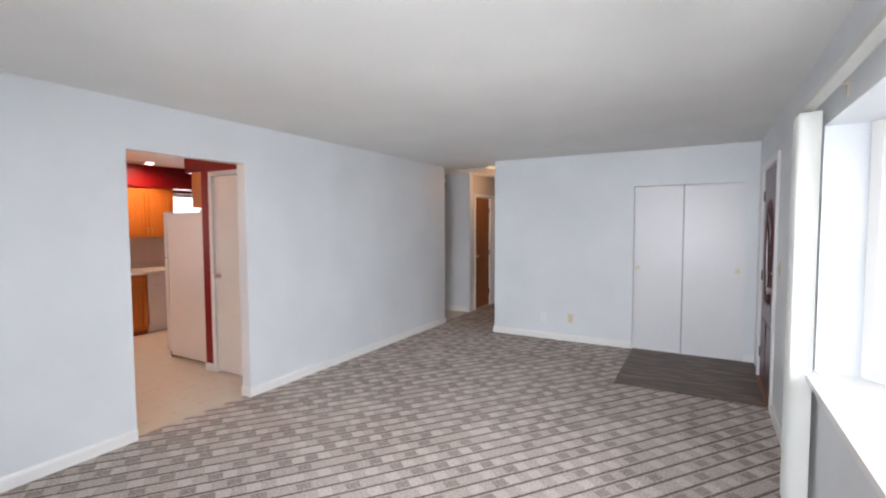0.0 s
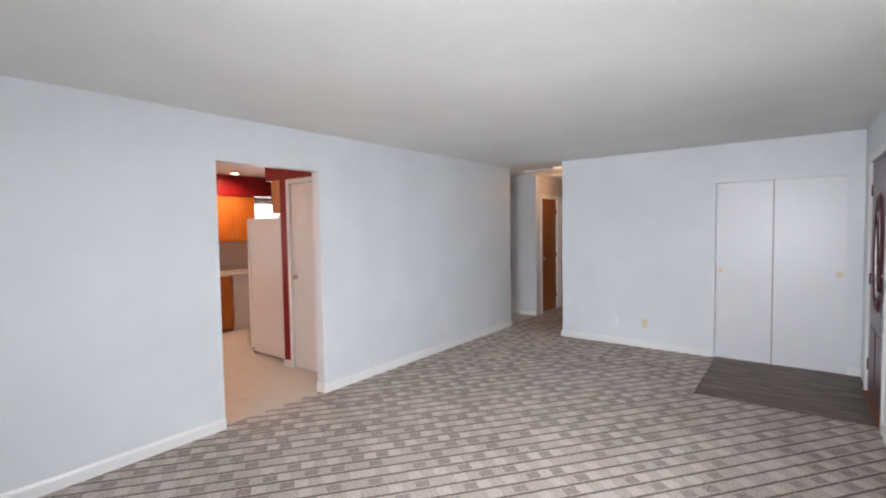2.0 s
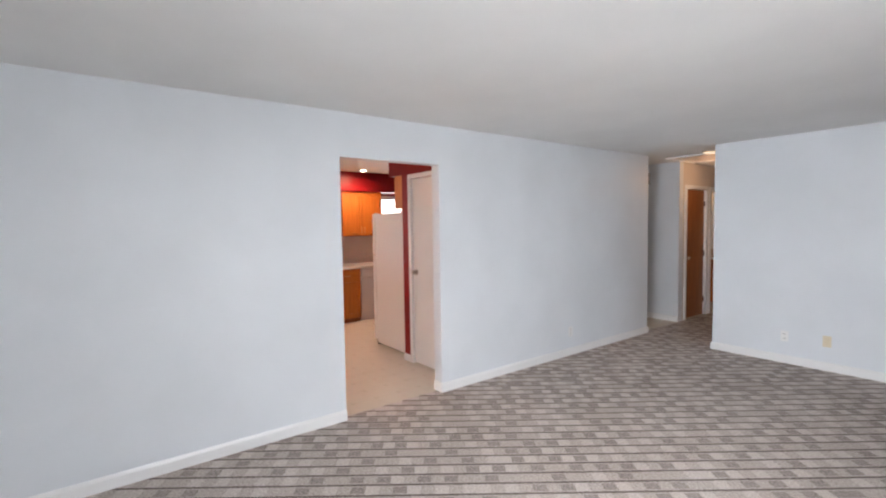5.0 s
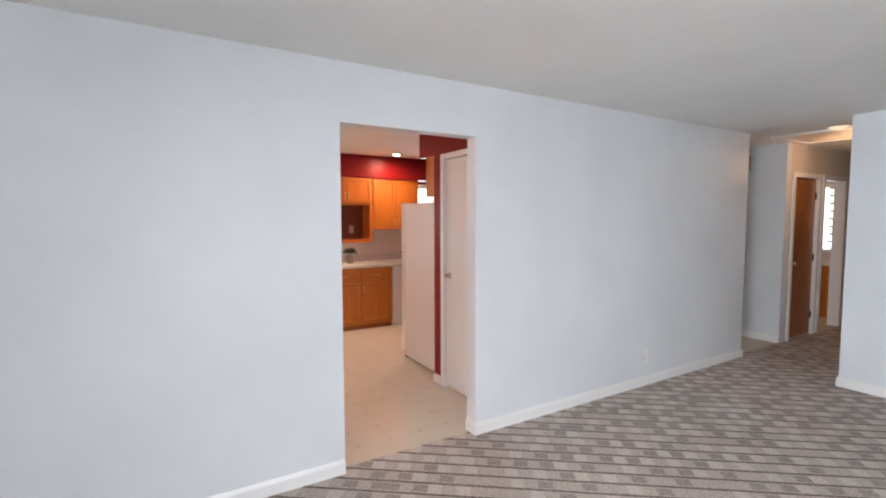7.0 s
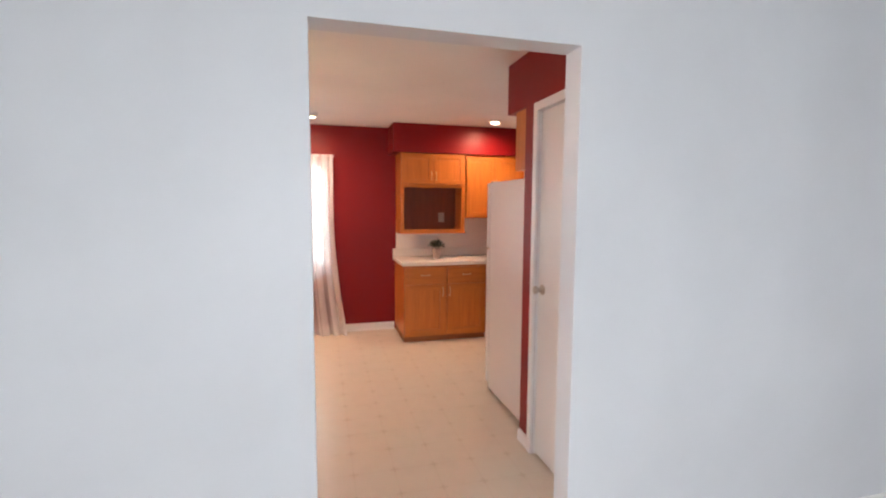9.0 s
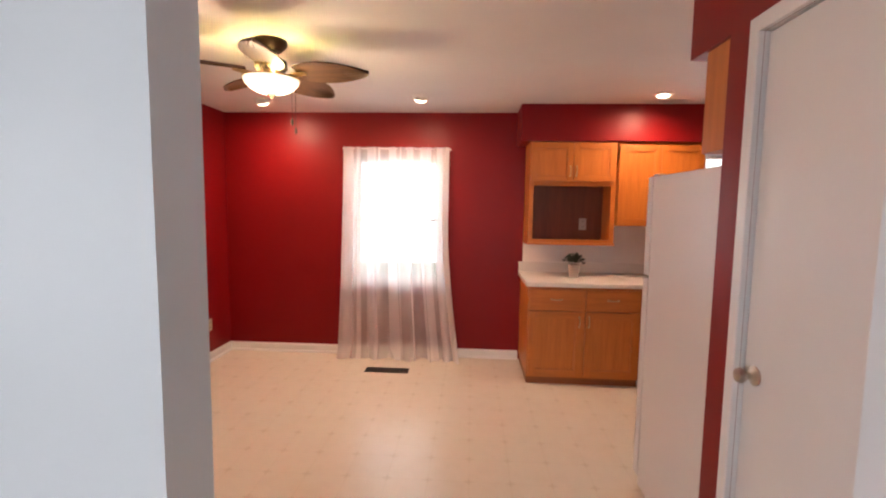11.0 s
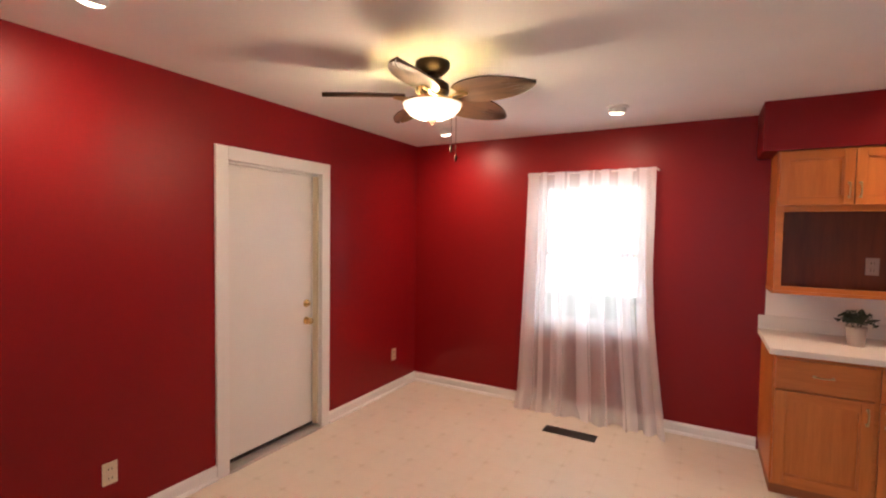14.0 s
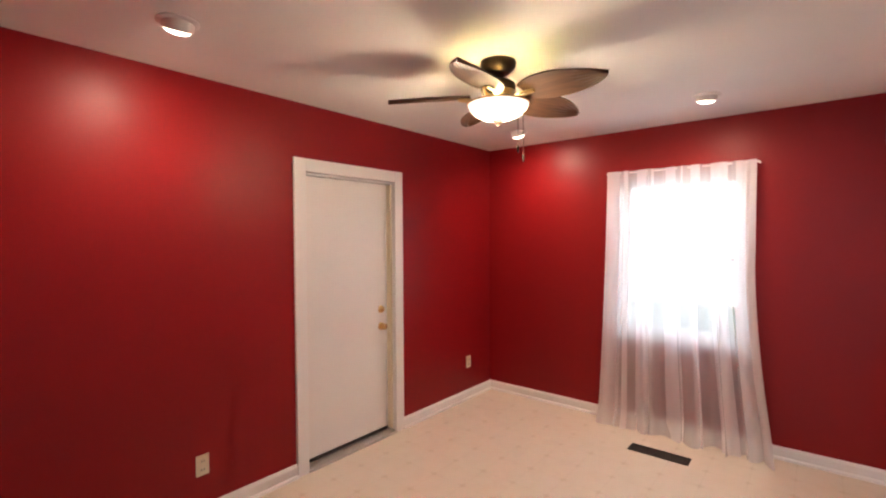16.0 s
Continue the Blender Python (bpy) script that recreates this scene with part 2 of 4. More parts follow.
def vinyl():
    m, n, l, b = mat("cream_sheet_vinyl")
    tc = n.new("ShaderNodeTexCoord")
    sx = n.new("ShaderNodeSeparateXYZ")
    l.new(tc.outputs["Object"], sx.inputs[0])
    P = 0.23
    def cell(c, off):
        return math_node(n, l, "SUBTRACT", math_node(n, l, "FRACT", math_node(n, l, "DIVIDE", math_node(n, l, "ADD", c, off), P)), 0.5)
    u, v = cell(sx.outputs[0], 0.03), cell(sx.outputs[1], 0.05)
    au, av = math_node(n, l, "ABSOLUTE", u), math_node(n, l, "ABSOLUTE", v)
    joint = math_node(n, l, "GREATER_THAN", math_node(n, l, "MAXIMUM", au, av), 0.486)
    spot = math_node(n, l, "LESS_THAN", math_node(n, l, "ADD", math_node(n, l, "SUBTRACT", 0.5, au), math_node(n, l, "SUBTRACT", 0.5, av)), 0.13)
    star = math_node(n, l, "LESS_THAN", math_node(n, l, "MULTIPLY", math_node(n, l, "SUBTRACT", 0.5, au), math_node(n, l, "SUBTRACT", 0.5, av)), 0.0009)
    motif = math_node(n, l, "MULTIPLY", spot, math_node(n, l, "ADD", 0.35, math_node(n, l, "MULTIPLY", star, 0.5)))
    mot = n.new("ShaderNodeTexNoise")
    mot.inputs["Scale"].default_value, mot.inputs["Detail"].default_value = 9, 6
    l.new(tc.outputs["Object"], mot.inputs["Vector"])
    lev = math_node(n, l, "ADD", math_node(n, l, "MULTIPLY", joint, 0.10), math_node(n, l, "MULTIPLY", motif, 0.30))
    lev = math_node(n, l, "ADD", lev, math_node(n, l, "MULTIPLY", math_node(n, l, "SUBTRACT", mot.outputs["Fac"], 0.45), 0.35))
    r = ramp(n, [(0.0, (0.74, 0.68, 0.57)), (0.5, (0.62, 0.55, 0.43)), (1.0, (0.44, 0.37, 0.27))])
    l.new(lev, r.inputs[0])
    l.new(r.outputs[0], b.inputs["Base Color"])
    b.inputs["Roughness"].default_value = 0.27
    bp = n.new("ShaderNodeBump")
    bp.inputs["Strength"].default_value, bp.inputs["Distance"].default_value = 0.2, 0.001
    l.new(lev, bp.inputs["Height"])
    l.new(bp.outputs[0], b.inputs["Normal"])
    return m


def entry_tile():
    m, n, l, b = mat("brown_plank_vinyl")
    tc, tx = noise_bump(n, l, b, 9, 0.25, 0.002, 8)
    mp = n.new("ShaderNodeMapping")
    mp.inputs["Scale"].default_value = (0.35, 2.2, 1.0)
    info = n.new("ShaderNodeObjectInfo")
    off = n.new("ShaderNodeVectorMath")
    off.operation = "SCALE"
    off.inputs[0].default_value = (9, 5, 3)
    l.new(info.outputs["Random"], off.inputs["Scale"])
    l.new(off.outputs[0], mp.inputs["Location"])
    l.new(tc.outputs["Object"], mp.inputs["Vector"])
    l.new(mp.outputs[0], tx.inputs["Vector"])
    r = ramp(n, [(0.3, (0.05, 0.030, 0.022)), (0.5, (0.105, 0.066, 0.048)), (0.72, (0.22, 0.15, 0.11))])
    l.new(tx.outputs["Fac"], r.inputs[0])
    l.new(r.outputs[0], b.inputs["Base Color"])
    b.inputs["Roughness"].default_value = 0.5
    return m


CARPET_TURN = 53.0   # the weave runs across the room
CARPET, VINYL, SLATE = carpet(), vinyl(), entry_tile()


# ---- mesh helpers ----
def box(bm, lo, hi, bevel=0.0, seg=2, mi=0):
    vs = [bm.verts.new((x, y, z)) for x in (lo[0], hi[0]) for y in (lo[1], hi[1]) for z in (lo[2], hi[2])]
    fs = [bm.faces.new([vs[i] for i in f]) for f in
          ((0, 1, 3, 2), (4, 6, 7, 5), (0, 4, 5, 1), (2, 3, 7, 6), (0, 2, 6, 4), (1, 5, 7, 3))]
    for f in fs:
        f.material_index = mi
    if bevel:
        es = list({e for f in fs for e in f.edges})
        bmesh.ops.bevel(bm, geom=es, offset=bevel, segments=seg, affect="EDGES", profile=0.7)
    return bm


def boxes(*items, bevel=0.0):
    bm = bmesh.new()
    for lo, hi in items:
        box(bm, lo, hi, bevel)
    return bm


def lathe(bm, profile, seg=32, centre=(0, 0, 0), m=None):
    """Turns (radius, z) pairs round the z axis."""
    rings = []
    for r, z in profile:
        ring = []
        for k in range(seg):
            a = 2 * math.pi * k / seg
            p = Vector((r * math.cos(a), r * math.sin(a), z))
            if m is not None:
                p = m @ p
            ring.append(bm.verts.new(p + Vector(centre)))
        rings.append(ring)
    for a, b in zip(rings, rings[1:]):
        for k in range(seg):
            bm.faces.new((a[k], a[(k + 1) % seg], b[(k + 1) % seg], b[k]))
    for ring, flip in ((rings[0], True), (rings[-1], False)):
        bm.faces.new(ring[::-1] if flip else ring)
    return bm


def tube(bm, pts, r, seg=8):
    pts = [Vector(p) for p in pts]
    rings = []
    for i, p in enumerate(pts):
        d = (pts[min(i + 1, len(pts) - 1)] - pts[max(i - 1, 0)]).normalized()
        q = d.to_track_quat("Z", "Y")
        rings.append([bm.verts.new(p + q @ Vector((r * math.cos(2 * math.pi * k / seg), r * math.sin(2 * math.pi * k / seg), 0))) for k in range(seg)])
    for a, b in zip(rings, rings[1:]):
        for k in range(seg):
            bm.faces.new((a[k], a[(k + 1) % seg], b[(k + 1) % seg], b[k]))
    bm.faces.new(rings[0][::-1])
    bm.faces.new(rings[-1])
    return bm


def mesh(name, bm, mats, smooth=False):
    bmesh.ops.recalc_face_normals(bm, faces=bm.faces)
    me = bpy.data.meshes.new(name)
    if smooth:
        for f in bm.faces:
            f.smooth = True
        for e in bm.edges:
            if len(e.link_faces) == 2 and e.calc_face_angle(0) > radians(38):
                e.smooth = False
    bm.to_mesh(me)
    bm.free()
    for q in (mats if isinstance(mats, (list, tuple)) else [mats]):
        me.materials.append(q)
    return new(name, me)


def part(name, bm, material, parent, label="", smooth=False):
    ob = mesh(name, bm, material, smooth)
    ob.parent = parent
    ob.matrix_parent_inverse = Matrix.Identity(4)
    if label:
        ob["label"] = label
    return ob


def thing(name, at, label, category, group="", turn=0.0):
    ob = new(name)
    ob.empty_display_size = 0.1
    ob.matrix_basis = pose(*at, 0, 0, turn)
    return tagged(ob, label, category, group)


def structure(name, bm, mats, label, category, smooth=False):
    return tagged(mesh(name, bm, mats, smooth), label, category, kind="structure")


def wall(name, axis, a, span, zz, holes, mats, label):
    """A wall across axis ('x' or 'y') from a[0] to a[1] thick, along the other axis, with holes (b0, b1, z0, z1).
    mats: low side, high side, edges."""
    bs = sorted({*span, *(h for q in holes for h in q[:2])})
    zs = sorted({*zz, *(h for q in holes for h in q[2:])})
    bs = [b for b in bs if span[0] <= b <= span[1]]
    zs = [z for z in zs if zz[0] <= z <= zz[1]]

    def solid(i, k):
        if not (0 <= i < len(bs) - 1 and 0 <= k < len(zs) - 1):
            return False
        b, z = (bs[i] + bs[i + 1]) / 2, (zs[k] + zs[k + 1]) / 2
        return not any(h[0] < b < h[1] and h[2] < z < h[3] for h in holes)
    bm = bmesh.new()

    def quad(pts, mi):
        f = bm.faces.new([bm.verts.new((p[0], p[1], p[2]) if axis == "x" else (p[1], p[0], p[2])) for p in pts])
        f.material_index = mi
    for i in range(len(bs) - 1):
        for k in range(len(zs) - 1):
            if not solid(i, k):
                continue
            b0, b1, z0, z1 = bs[i], bs[i + 1], zs[k], zs[k + 1]
            quad([(a[0], b0, z0), (a[0], b1, z0), (a[0], b1, z1), (a[0], b0, z1)], 0)
            quad([(a[1], b0, z0), (a[1], b0, z1), (a[1], b1, z1), (a[1], b1, z0)], 1)
            for di, dk, e in ((-1, 0, [(b0, z0), (b0, z1)]), (1, 0, [(b1, z0), (b1, z1)]), (0, -1, [(b0, z0), (b1, z0)]), (0, 1, [(b0, z1), (b1, z1)])):
                if not solid(i + di, k + dk):
                    (p, q) = e
                    quad([(a[0], *p), (a[1], *p), (a[1], *q), (a[0], *q)], 2)
    bmesh.ops.remove_doubles(bm, verts=bm.verts, dist=1e-5)
    return structure(name, bm, mats, label, "wall")


def slab(name, lo, hi, material, label, category):
    return structure(name, boxes((lo, hi)), material, label, category)


def base_run(name, p, q, side, height=0.085, thick=0.014, material=None, label="white painted baseboard along the wall"):
    """A baseboard from p to q at floor level; side: the way it stands off the wall."""
    bm = bmesh.new()
    d = Vector((q[0] - p[0], q[1] - p[1], 0))
    s = Vector((side[0], side[1], 0))
    prof = [(0, 0), (thick, 0), (thick, height * 0.78), (thick * 0.75, height * 0.88), (thick * 0.45, height), (0, height)]
    ends = []
    for o in (Vector((p[0], p[1], 0)), Vector((q[0], q[1], 0))):
        ends.append([bm.verts.new(o + s * a + Vector((0, 0, z))) for a, z in prof])
    for k in range(len(prof)):
        bm.faces.new((ends[0][k], ends[0][(k + 1) % len(prof)], ends[1][(k + 1) % len(prof)], ends[1][k]))
    bm.faces.new(ends[0])
    bm.faces.new(ends[1][::-1])
    return structure(name, bm, material or TRIM, label, "baseboard")


# ---- large structure ----
KY1 = 4.3          # kitchen far end
HY0 = 4.52         # end of the dividing wall at the hall
HY1 = 5.5          # far side of the passage
PY = 1.25          # pantry wall
PX = -1.10         # end of the pantry block
slab("floor", (-0.06, YB, -0.12), (XR + 0.2, 8.2, 0.0), CARPET, "brown and beige patterned loop carpet", "floor")
slab("floor_kitchen", (XW, YD, -0.12), (-0.06, 8.2, 0.0), VINYL, "cream sheet vinyl floor with small tile pattern", "floor")
slab("ceiling", (-0.06, YB, H), (XR + 0.4, 8.2, H + 0.1), CEIL, "white painted living room ceiling", "ceiling")
slab("ceiling_kitchen", (XW, YD, H), (-0.06, 8.2, H + 0.1), CEIL, "white painted kitchen ceiling", "ceiling")

wall("wall_divider", "x", (-WT, 0), (YB, HY0), (0, H), [(0, OPY, -1, OPH)], [RED, WALL, WALL],
     "pale blue-white painted wall with an open doorway to the kitchen")
wall("wall_far", "y", (YF, YF + WT), (0.925, XR), (0, H), [(2.77, 3.90, -1, 2.005)], [WALL, WALL, WALL],
     "pale blue-white wall holding the sliding closet")
wall("wall_front", "x", (XR, XR + 0.2), (YB, 8.2), (0, H), [(2.84, 3.84, -1, 2.06), (-1.55, 1.24, 0.76, 2.03)], [WALL, SIDING, WALL],
     "pale blue-white wall with front door and picture window")
wall("wall_back", "y", (YB - 0.12, YB), (-WT, XR + 0.2), (0, H), [(2.6, 4.0, 0.45, 2.1)], [WALL, WALL, WALL], "pale blue-white back wall with an assumed tall window")
wall("wall_kitchen_window", "x", (XW - 0.16, XW), (YD - WT, KY1), (0, H), [(-0.80, 0.11, 0.74, 2.02), (2.58, 3.5, 1.12, 2.08)], [SIDING, RED, TRIM],
     "deep red painted wall with curtained window")
wall("wall_kitchen_door", "y", (YD - 0.14, YD), (XW, -WT), (0, H), [(-2.63, -1.82, -1, 1.99)], [SIDING, RED, TRIM],
     "deep red painted wall with white back door")
wall("wall_kitchen_end", "y", (KY1, KY1 + 0.1), (XW, -WT), (0, H), [], [RED, WALL, WALL], "red painted kitchen end wall")
wall("wall_pantry_front", "y", (PY, PY + 0.1), (PX, -WT), (0, H), [(-0.91, -0.16, -1, 2.05)], [RED, WALL, TRIM],
     "red painted pantry wall with white door")
wall("wall_pantry_side", "x", (PX, PX + 0.1), (PY + 0.1, KY1), (0, H), [], [RED, WALL, RED], "red painted wall behind the refrigerator")
wall("wall_passage", "y", (HY1, HY1 + 0.12), (-2.0, -0.05), (0, H), [], [WALL, WALL, WALL], "grey-white wall across the passage")
wall("wall_passage_end", "x", (-2.1, -2.0), (KY1 + 0.1, HY1 + 0.12), (0, H), [], [WALL, WALL, WALL], "grey-white wall closing the passage")
wall("wall_hall_left", "x", (-0.17, -0.05), (HY1 + 0.12, 8.2), (0, H), [(5.72, 6.38, -1, 2.03), (6.55, 7.2, -1, 2.03)], [PUTTY, PUTTY, TRIM],
     "warm white hall wall with two doorways")
wall("wall_hall_right", "x", (0.925, 1.045), (YF + WT, 8.2), (0, H), [], [PUTTY, WALL, WALL], "warm white hall wall")
wall("wall_hall_end", "y", (8.2, 8.3), (-2.2, XR), (0, H), [(-0.72, -0.18, 0.98, 2.06)], [PUTTY, SIDING, TRIM], "warm white end wall with bathroom window")
wall("wall_bath_side", "x", (-2.2, -2.1), (HY1 + 0.12, 8.2), (0, H), [], [PUTTY, PUTTY, PUTTY], "warm white bathroom wall")
wall("wall_closet_back", "y", (YF + 0.75, YF + 0.85), (1.045, XR), (0, H), [], [WALL, WALL, WALL], "plain closet back wall")

# soffits
structure("soffit", boxes(((XW, 0.818, 2.11), (XW + 0.39, KY1, H)), bevel=0.003), RED, "red painted soffit above the wall cabinets", "soffit")
structure("soffit_fridge", boxes(((-1.39, PY + 0.002, 2.11), (PX, 2.2, H)), bevel=0.003), RED, "red painted soffit above the refrigerator", "soffit")
entry = slab("entry_floor", (2.80, 2.93, 0.0), (XR, YF, 0.002), RUBBER, "dark brown wood-look plank flooring at the entry", "floor")
slab("ground", (-60, -60, -0.7), (60, 60, -0.5), GRASS, "green lawn around the house", "ground")

# baseboards
B = "baseboard"
base_run(B, (0, YB), (0, -0.0), (1, 0))
base_run(B, (0, OPY), (0, HY0), (1, 0))
base_run(B, (-WT, OPY - 0.0), (0.014, OPY - 0.0), (0, -1))
base_run(B, (0.911, YF), (2.755, YF), (0, -1))
base_run(B, (3.925, YF), (XR, YF), (0, -1))
base_run(B, (0.925, YF), (0.925, 8.2), (-1, 0))
base_run(B, (XR, YB), (XR, 2.77), (-1, 0))
base_run(B, (-2.0, HY1), (-0.05, HY1), (0, -1))
base_run(B, (-WT, HY0), (0.014, HY0), (0, 1))
base_run(B, (XW, YD), (XW, 0.88), (1, 0), 0.088)
base_run(B, (XW, YD), (-2.715, YD), (0, 1), 0.088)
base_run(B, (-1.735, YD), (-WT, YD), (0, 1), 0.088)
base_run(B, (-WT, YD), (-WT, 0), (-1, 0), 0.075)
base_run(B, (PX, PY), (-0.96, PY), (0, -1), 0.075)


def shoe_run(p, q, side):
    """A quarter-round strip at the foot of a kitchen baseboard."""
    o = Vector((side[0], side[1], 0)) * 0.014
    arc = [(0, 0)] + [(0.016 * math.cos(a * math.pi / 8), 0.02 * math.sin(a * math.pi / 8)) for a in range(5)]
    bm = bmesh.new()
    ends = [[bm.verts.new(Vector((e[0], e[1], 0)) + o + Vector((side[0] * u, side[1] * u, z))) for u, z in arc] for e in (p, q)]
    for k in range(len(arc)):
        j = (k + 1) % len(arc)
        bm.faces.new((ends[0][k], ends[0][j], ends[1][j], ends[1][k]))
    bm.faces.new(ends[0])
    bm.faces.new(ends[1][::-1])
    return structure("shoe_moulding", bm, TRIM, "cream quarter-round strip under the kitchen baseboard", "trim")


shoe_run((XW, YD), (XW, 0.88), (1, 0))
shoe_run((XW, YD), (-2.715, YD), (0, 1))
shoe_run((-1.735, YD), (-WT, YD), (0, 1))


def casing(name, axis, at, side, b0, b1, top, w=0.075, t=0.018, material=TRIM, label="white painted door casing", floor=0.0):
    """A casing of three boards round an opening b0..b1 in a wall whose face lies at `at`; side: +1 or -1."""
    a0, a1 = sorted((at, at + side * t))
    bm = bmesh.new()
    for (p0, p1, z0, z1) in ((b0 - w, b0, floor, top + w), (b1, b1 + w, floor, top + w), (b0, b1, top, top + w)):
        lo, hi = (a0, p0, z0), (a1, p1, z1)
        if axis == "y":
            lo, hi = (p0, a0, z0), (p1, a1, z1)
        box(bm, lo, hi, 0.004)
    return structure(name, bm, material, label, "trim")


def knob(parent, at, way, material, rose=0.03, ball=0.027, reach=0.055, name="knob", label=""):
    bm = bmesh.new()
    m = Vector(way).to_track_quat("Z", "Y").to_matrix().to_4x4()
    lathe(bm, [(rose * 0.3, 0), (rose, 0.001), (rose, 0.006), (rose * 0.6, 0.012), (0.011, 0.016), (0.011, reach * 0.5), (ball * 0.75, reach * 0.6), (ball, reach * 0.8), (ball * 0.85, reach * 0.98), (ball * 0.3, reach * 1.05)], 20, at, m)
    return part(name, bm, material, parent, label, True)


def outlet(at, way, label, tint=None):
    """A wall outlet facing `way` at a wall."""
    turn = math.degrees(math.atan2(way[1], way[0])) - 90
    t = thing("wall_outlet", at, label, "outlet", turn=turn + 180)
    part("cover_plate", boxes(((-0.035, -0.006, -0.057), (0.035, 0.0, 0.057)), bevel=0.003), tint or PLASTIC, t)
    for z in (-0.024, 0.024):
        part("socket", boxes(((-0.017, -0.0085, z - 0.015), (0.017, -0.005, z + 0.015)), bevel=0.003), tint or PLASTIC, t)
        part("slot", boxes(((-0.009, -0.0095, z - 0.006), (-0.006, -0.008, z + 0.006)), ((0.006, -0.0095, z - 0.006), (0.009, -0.008, z + 0.006))), BLACK, t)
    return t


# ---- living room ----
# sliding closet
for k, (x0, x1, y, lab) in enumerate(((2.77, 3.36, YF + 0.032, "rear sliding closet door, flat pale paint"), (3.315, 3.90, YF + 0.003, "front sliding closet door, flat pale satin paint"))):
    d = thing("closet_door", ((x0 + x1) / 2, y, 0.012), lab, "door", "sliding closet doors")
    w = (x1 - x0) / 2
    part("panel", boxes(((-w, -0.012, 0), (w, 0.012, 1.985)), bevel=0.003), CLOSETW, d)
    hx = w - 0.05 if k else -w + 0.05
    bm = lathe(bmesh.new(), [(0.006, 0), (0.026, 0.0), (0.028, 0.003), (0.022, 0.004), (0.019, 0.001), (0.004, 0.001)], 20, (hx, -0.0125, 1.0), Matrix.Rotation(radians(90), 4, "X"))
    part("finger_pull", bm, PLASTIC, d, "round cream finger pull", True)
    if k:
        # added strip: its grey paints the shadow the front door casts leftwards
        part("edge_shade_strip", boxes(((-w - 0.016, -0.004, 0), (-w - 0.001, 0.012, 1.985))), EDGE_SHADE, d, "grey strip painted as the shade at the door edge")
structure("trim_closet", boxes(((2.755, YF - 0.008, 0), (2.77, YF + 0.1, 2.02)), ((3.90, YF - 0.008, 0), (3.925, YF + 0.1, 2.02)), ((2.77, YF - 0.008, 2.0), (3.90, YF + 0.1, 2.02)), bevel=0.002), CLOSETW, "thin painted closet frame", "trim")
structure("closet_track", boxes(((2.77, YF - 0.004, 0.0065), (3.90, YF + 0.07, 0.012))), ALU, "metal floor track of the closet", "trim")

# front door
casing("trim_front_door", "x", XR, -1, 2.84, 3.84, 2.06, 0.065)
d = thing("front_door", (XR + 0.006, 3.34, 0.012), "plum front door with oval leaded glass, closed", "door")
bm = bmesh.new()
box(bm, (0, -0.495, 0), (0.045, 0.495, 2.04), 0.003)
part("door_leaf", bm, PLUM, d)
for z0, z1, y0, y1 in ((0.15, 0.62, -0.36, -0.05), (0.15, 0.62, 0.05, 0.36)):
    part("raised_panel", boxes(((-0.008, y0, z0), (0.004, y1, z1)), bevel=0.006), PLUM, d)
def oval(bm, a, b, z, x0, x1, r):
    n = 40
    rings = []
    for rr, x in ((0, x0), (r, x1), (2 * r, x0)):
        rings.append([bm.verts.new((x, (a - r + rr) * math.cos(2 * math.pi * k / n), z + (b - r + rr) * math.sin(2 * math.pi * k / n))) for k in range(n)])
    for p, q in zip(rings, rings[1:]):
        for k in range(n):
            bm.faces.new((p[k], p[(k + 1) % n], q[(k + 1) % n], q[k]))
    return bm
part("oval_moulding", oval(bmesh.new(), 0.21, 0.47, 1.27, 0.0, -0.018, 0.022), PLUM, d, smooth=True)
bm = bmesh.new()
bm.faces.new([bm.verts.new((-0.004, 0.19 * math.cos(2 * math.pi * k / 40), 1.27 + 0.45 * math.sin(2 * math.pi * k / 40))) for k in range(40)])
# the pane emits a weak glow that stands in for daylight behind it
OVAL = glow("glowing_leaded_glass", (0.9, 0.95, 1.0), 0.55)
part("oval_glass", bm, OVAL, d, "frosted oval glass with its own glow in place of daylight")
bm = bmesh.new()
for k in range(5):
    yy = -0.13 + 0.065 * k
    hh = 0.45 * math.sqrt(1 - (yy / 0.19) ** 2)
    tube(bm, [(-0.007, yy, 1.27 - hh), (-0.007, yy * 0.5, 1.27), (-0.007, yy, 1.27 + hh)], 0.003, 6)
part("leading", bm, BRONZE, d)
knob(d, (0, -0.44, 0.98), (-1, 0, 0), NICKEL)
knob(d, (0, -0.44, 1.12), (-1, 0, 0), NICKEL, ball=0.014, reach=0.03, name="deadbolt")
for z in (0.25, 1.02, 1.8):
    part("hinge", boxes(((-0.010, 0.485, z - 0.05), (0.004, 0.502, z + 0.05)), bevel=0.003), BRONZE, d)
sw = thing("light_switch", (XR, 2.58, 1.2), "white wall switch beside the front door", "switch")
part("cover_plate", boxes(((-0.006, -0.035, -0.057), (0, 0.035, 0.057)), bevel=0.003), PLASTIC, sw)
part("toggle", boxes(((-0.016, -0.005, -0.012), (-0.004, 0.005, 0.008)), bevel=0.002), PLASTIC, sw)

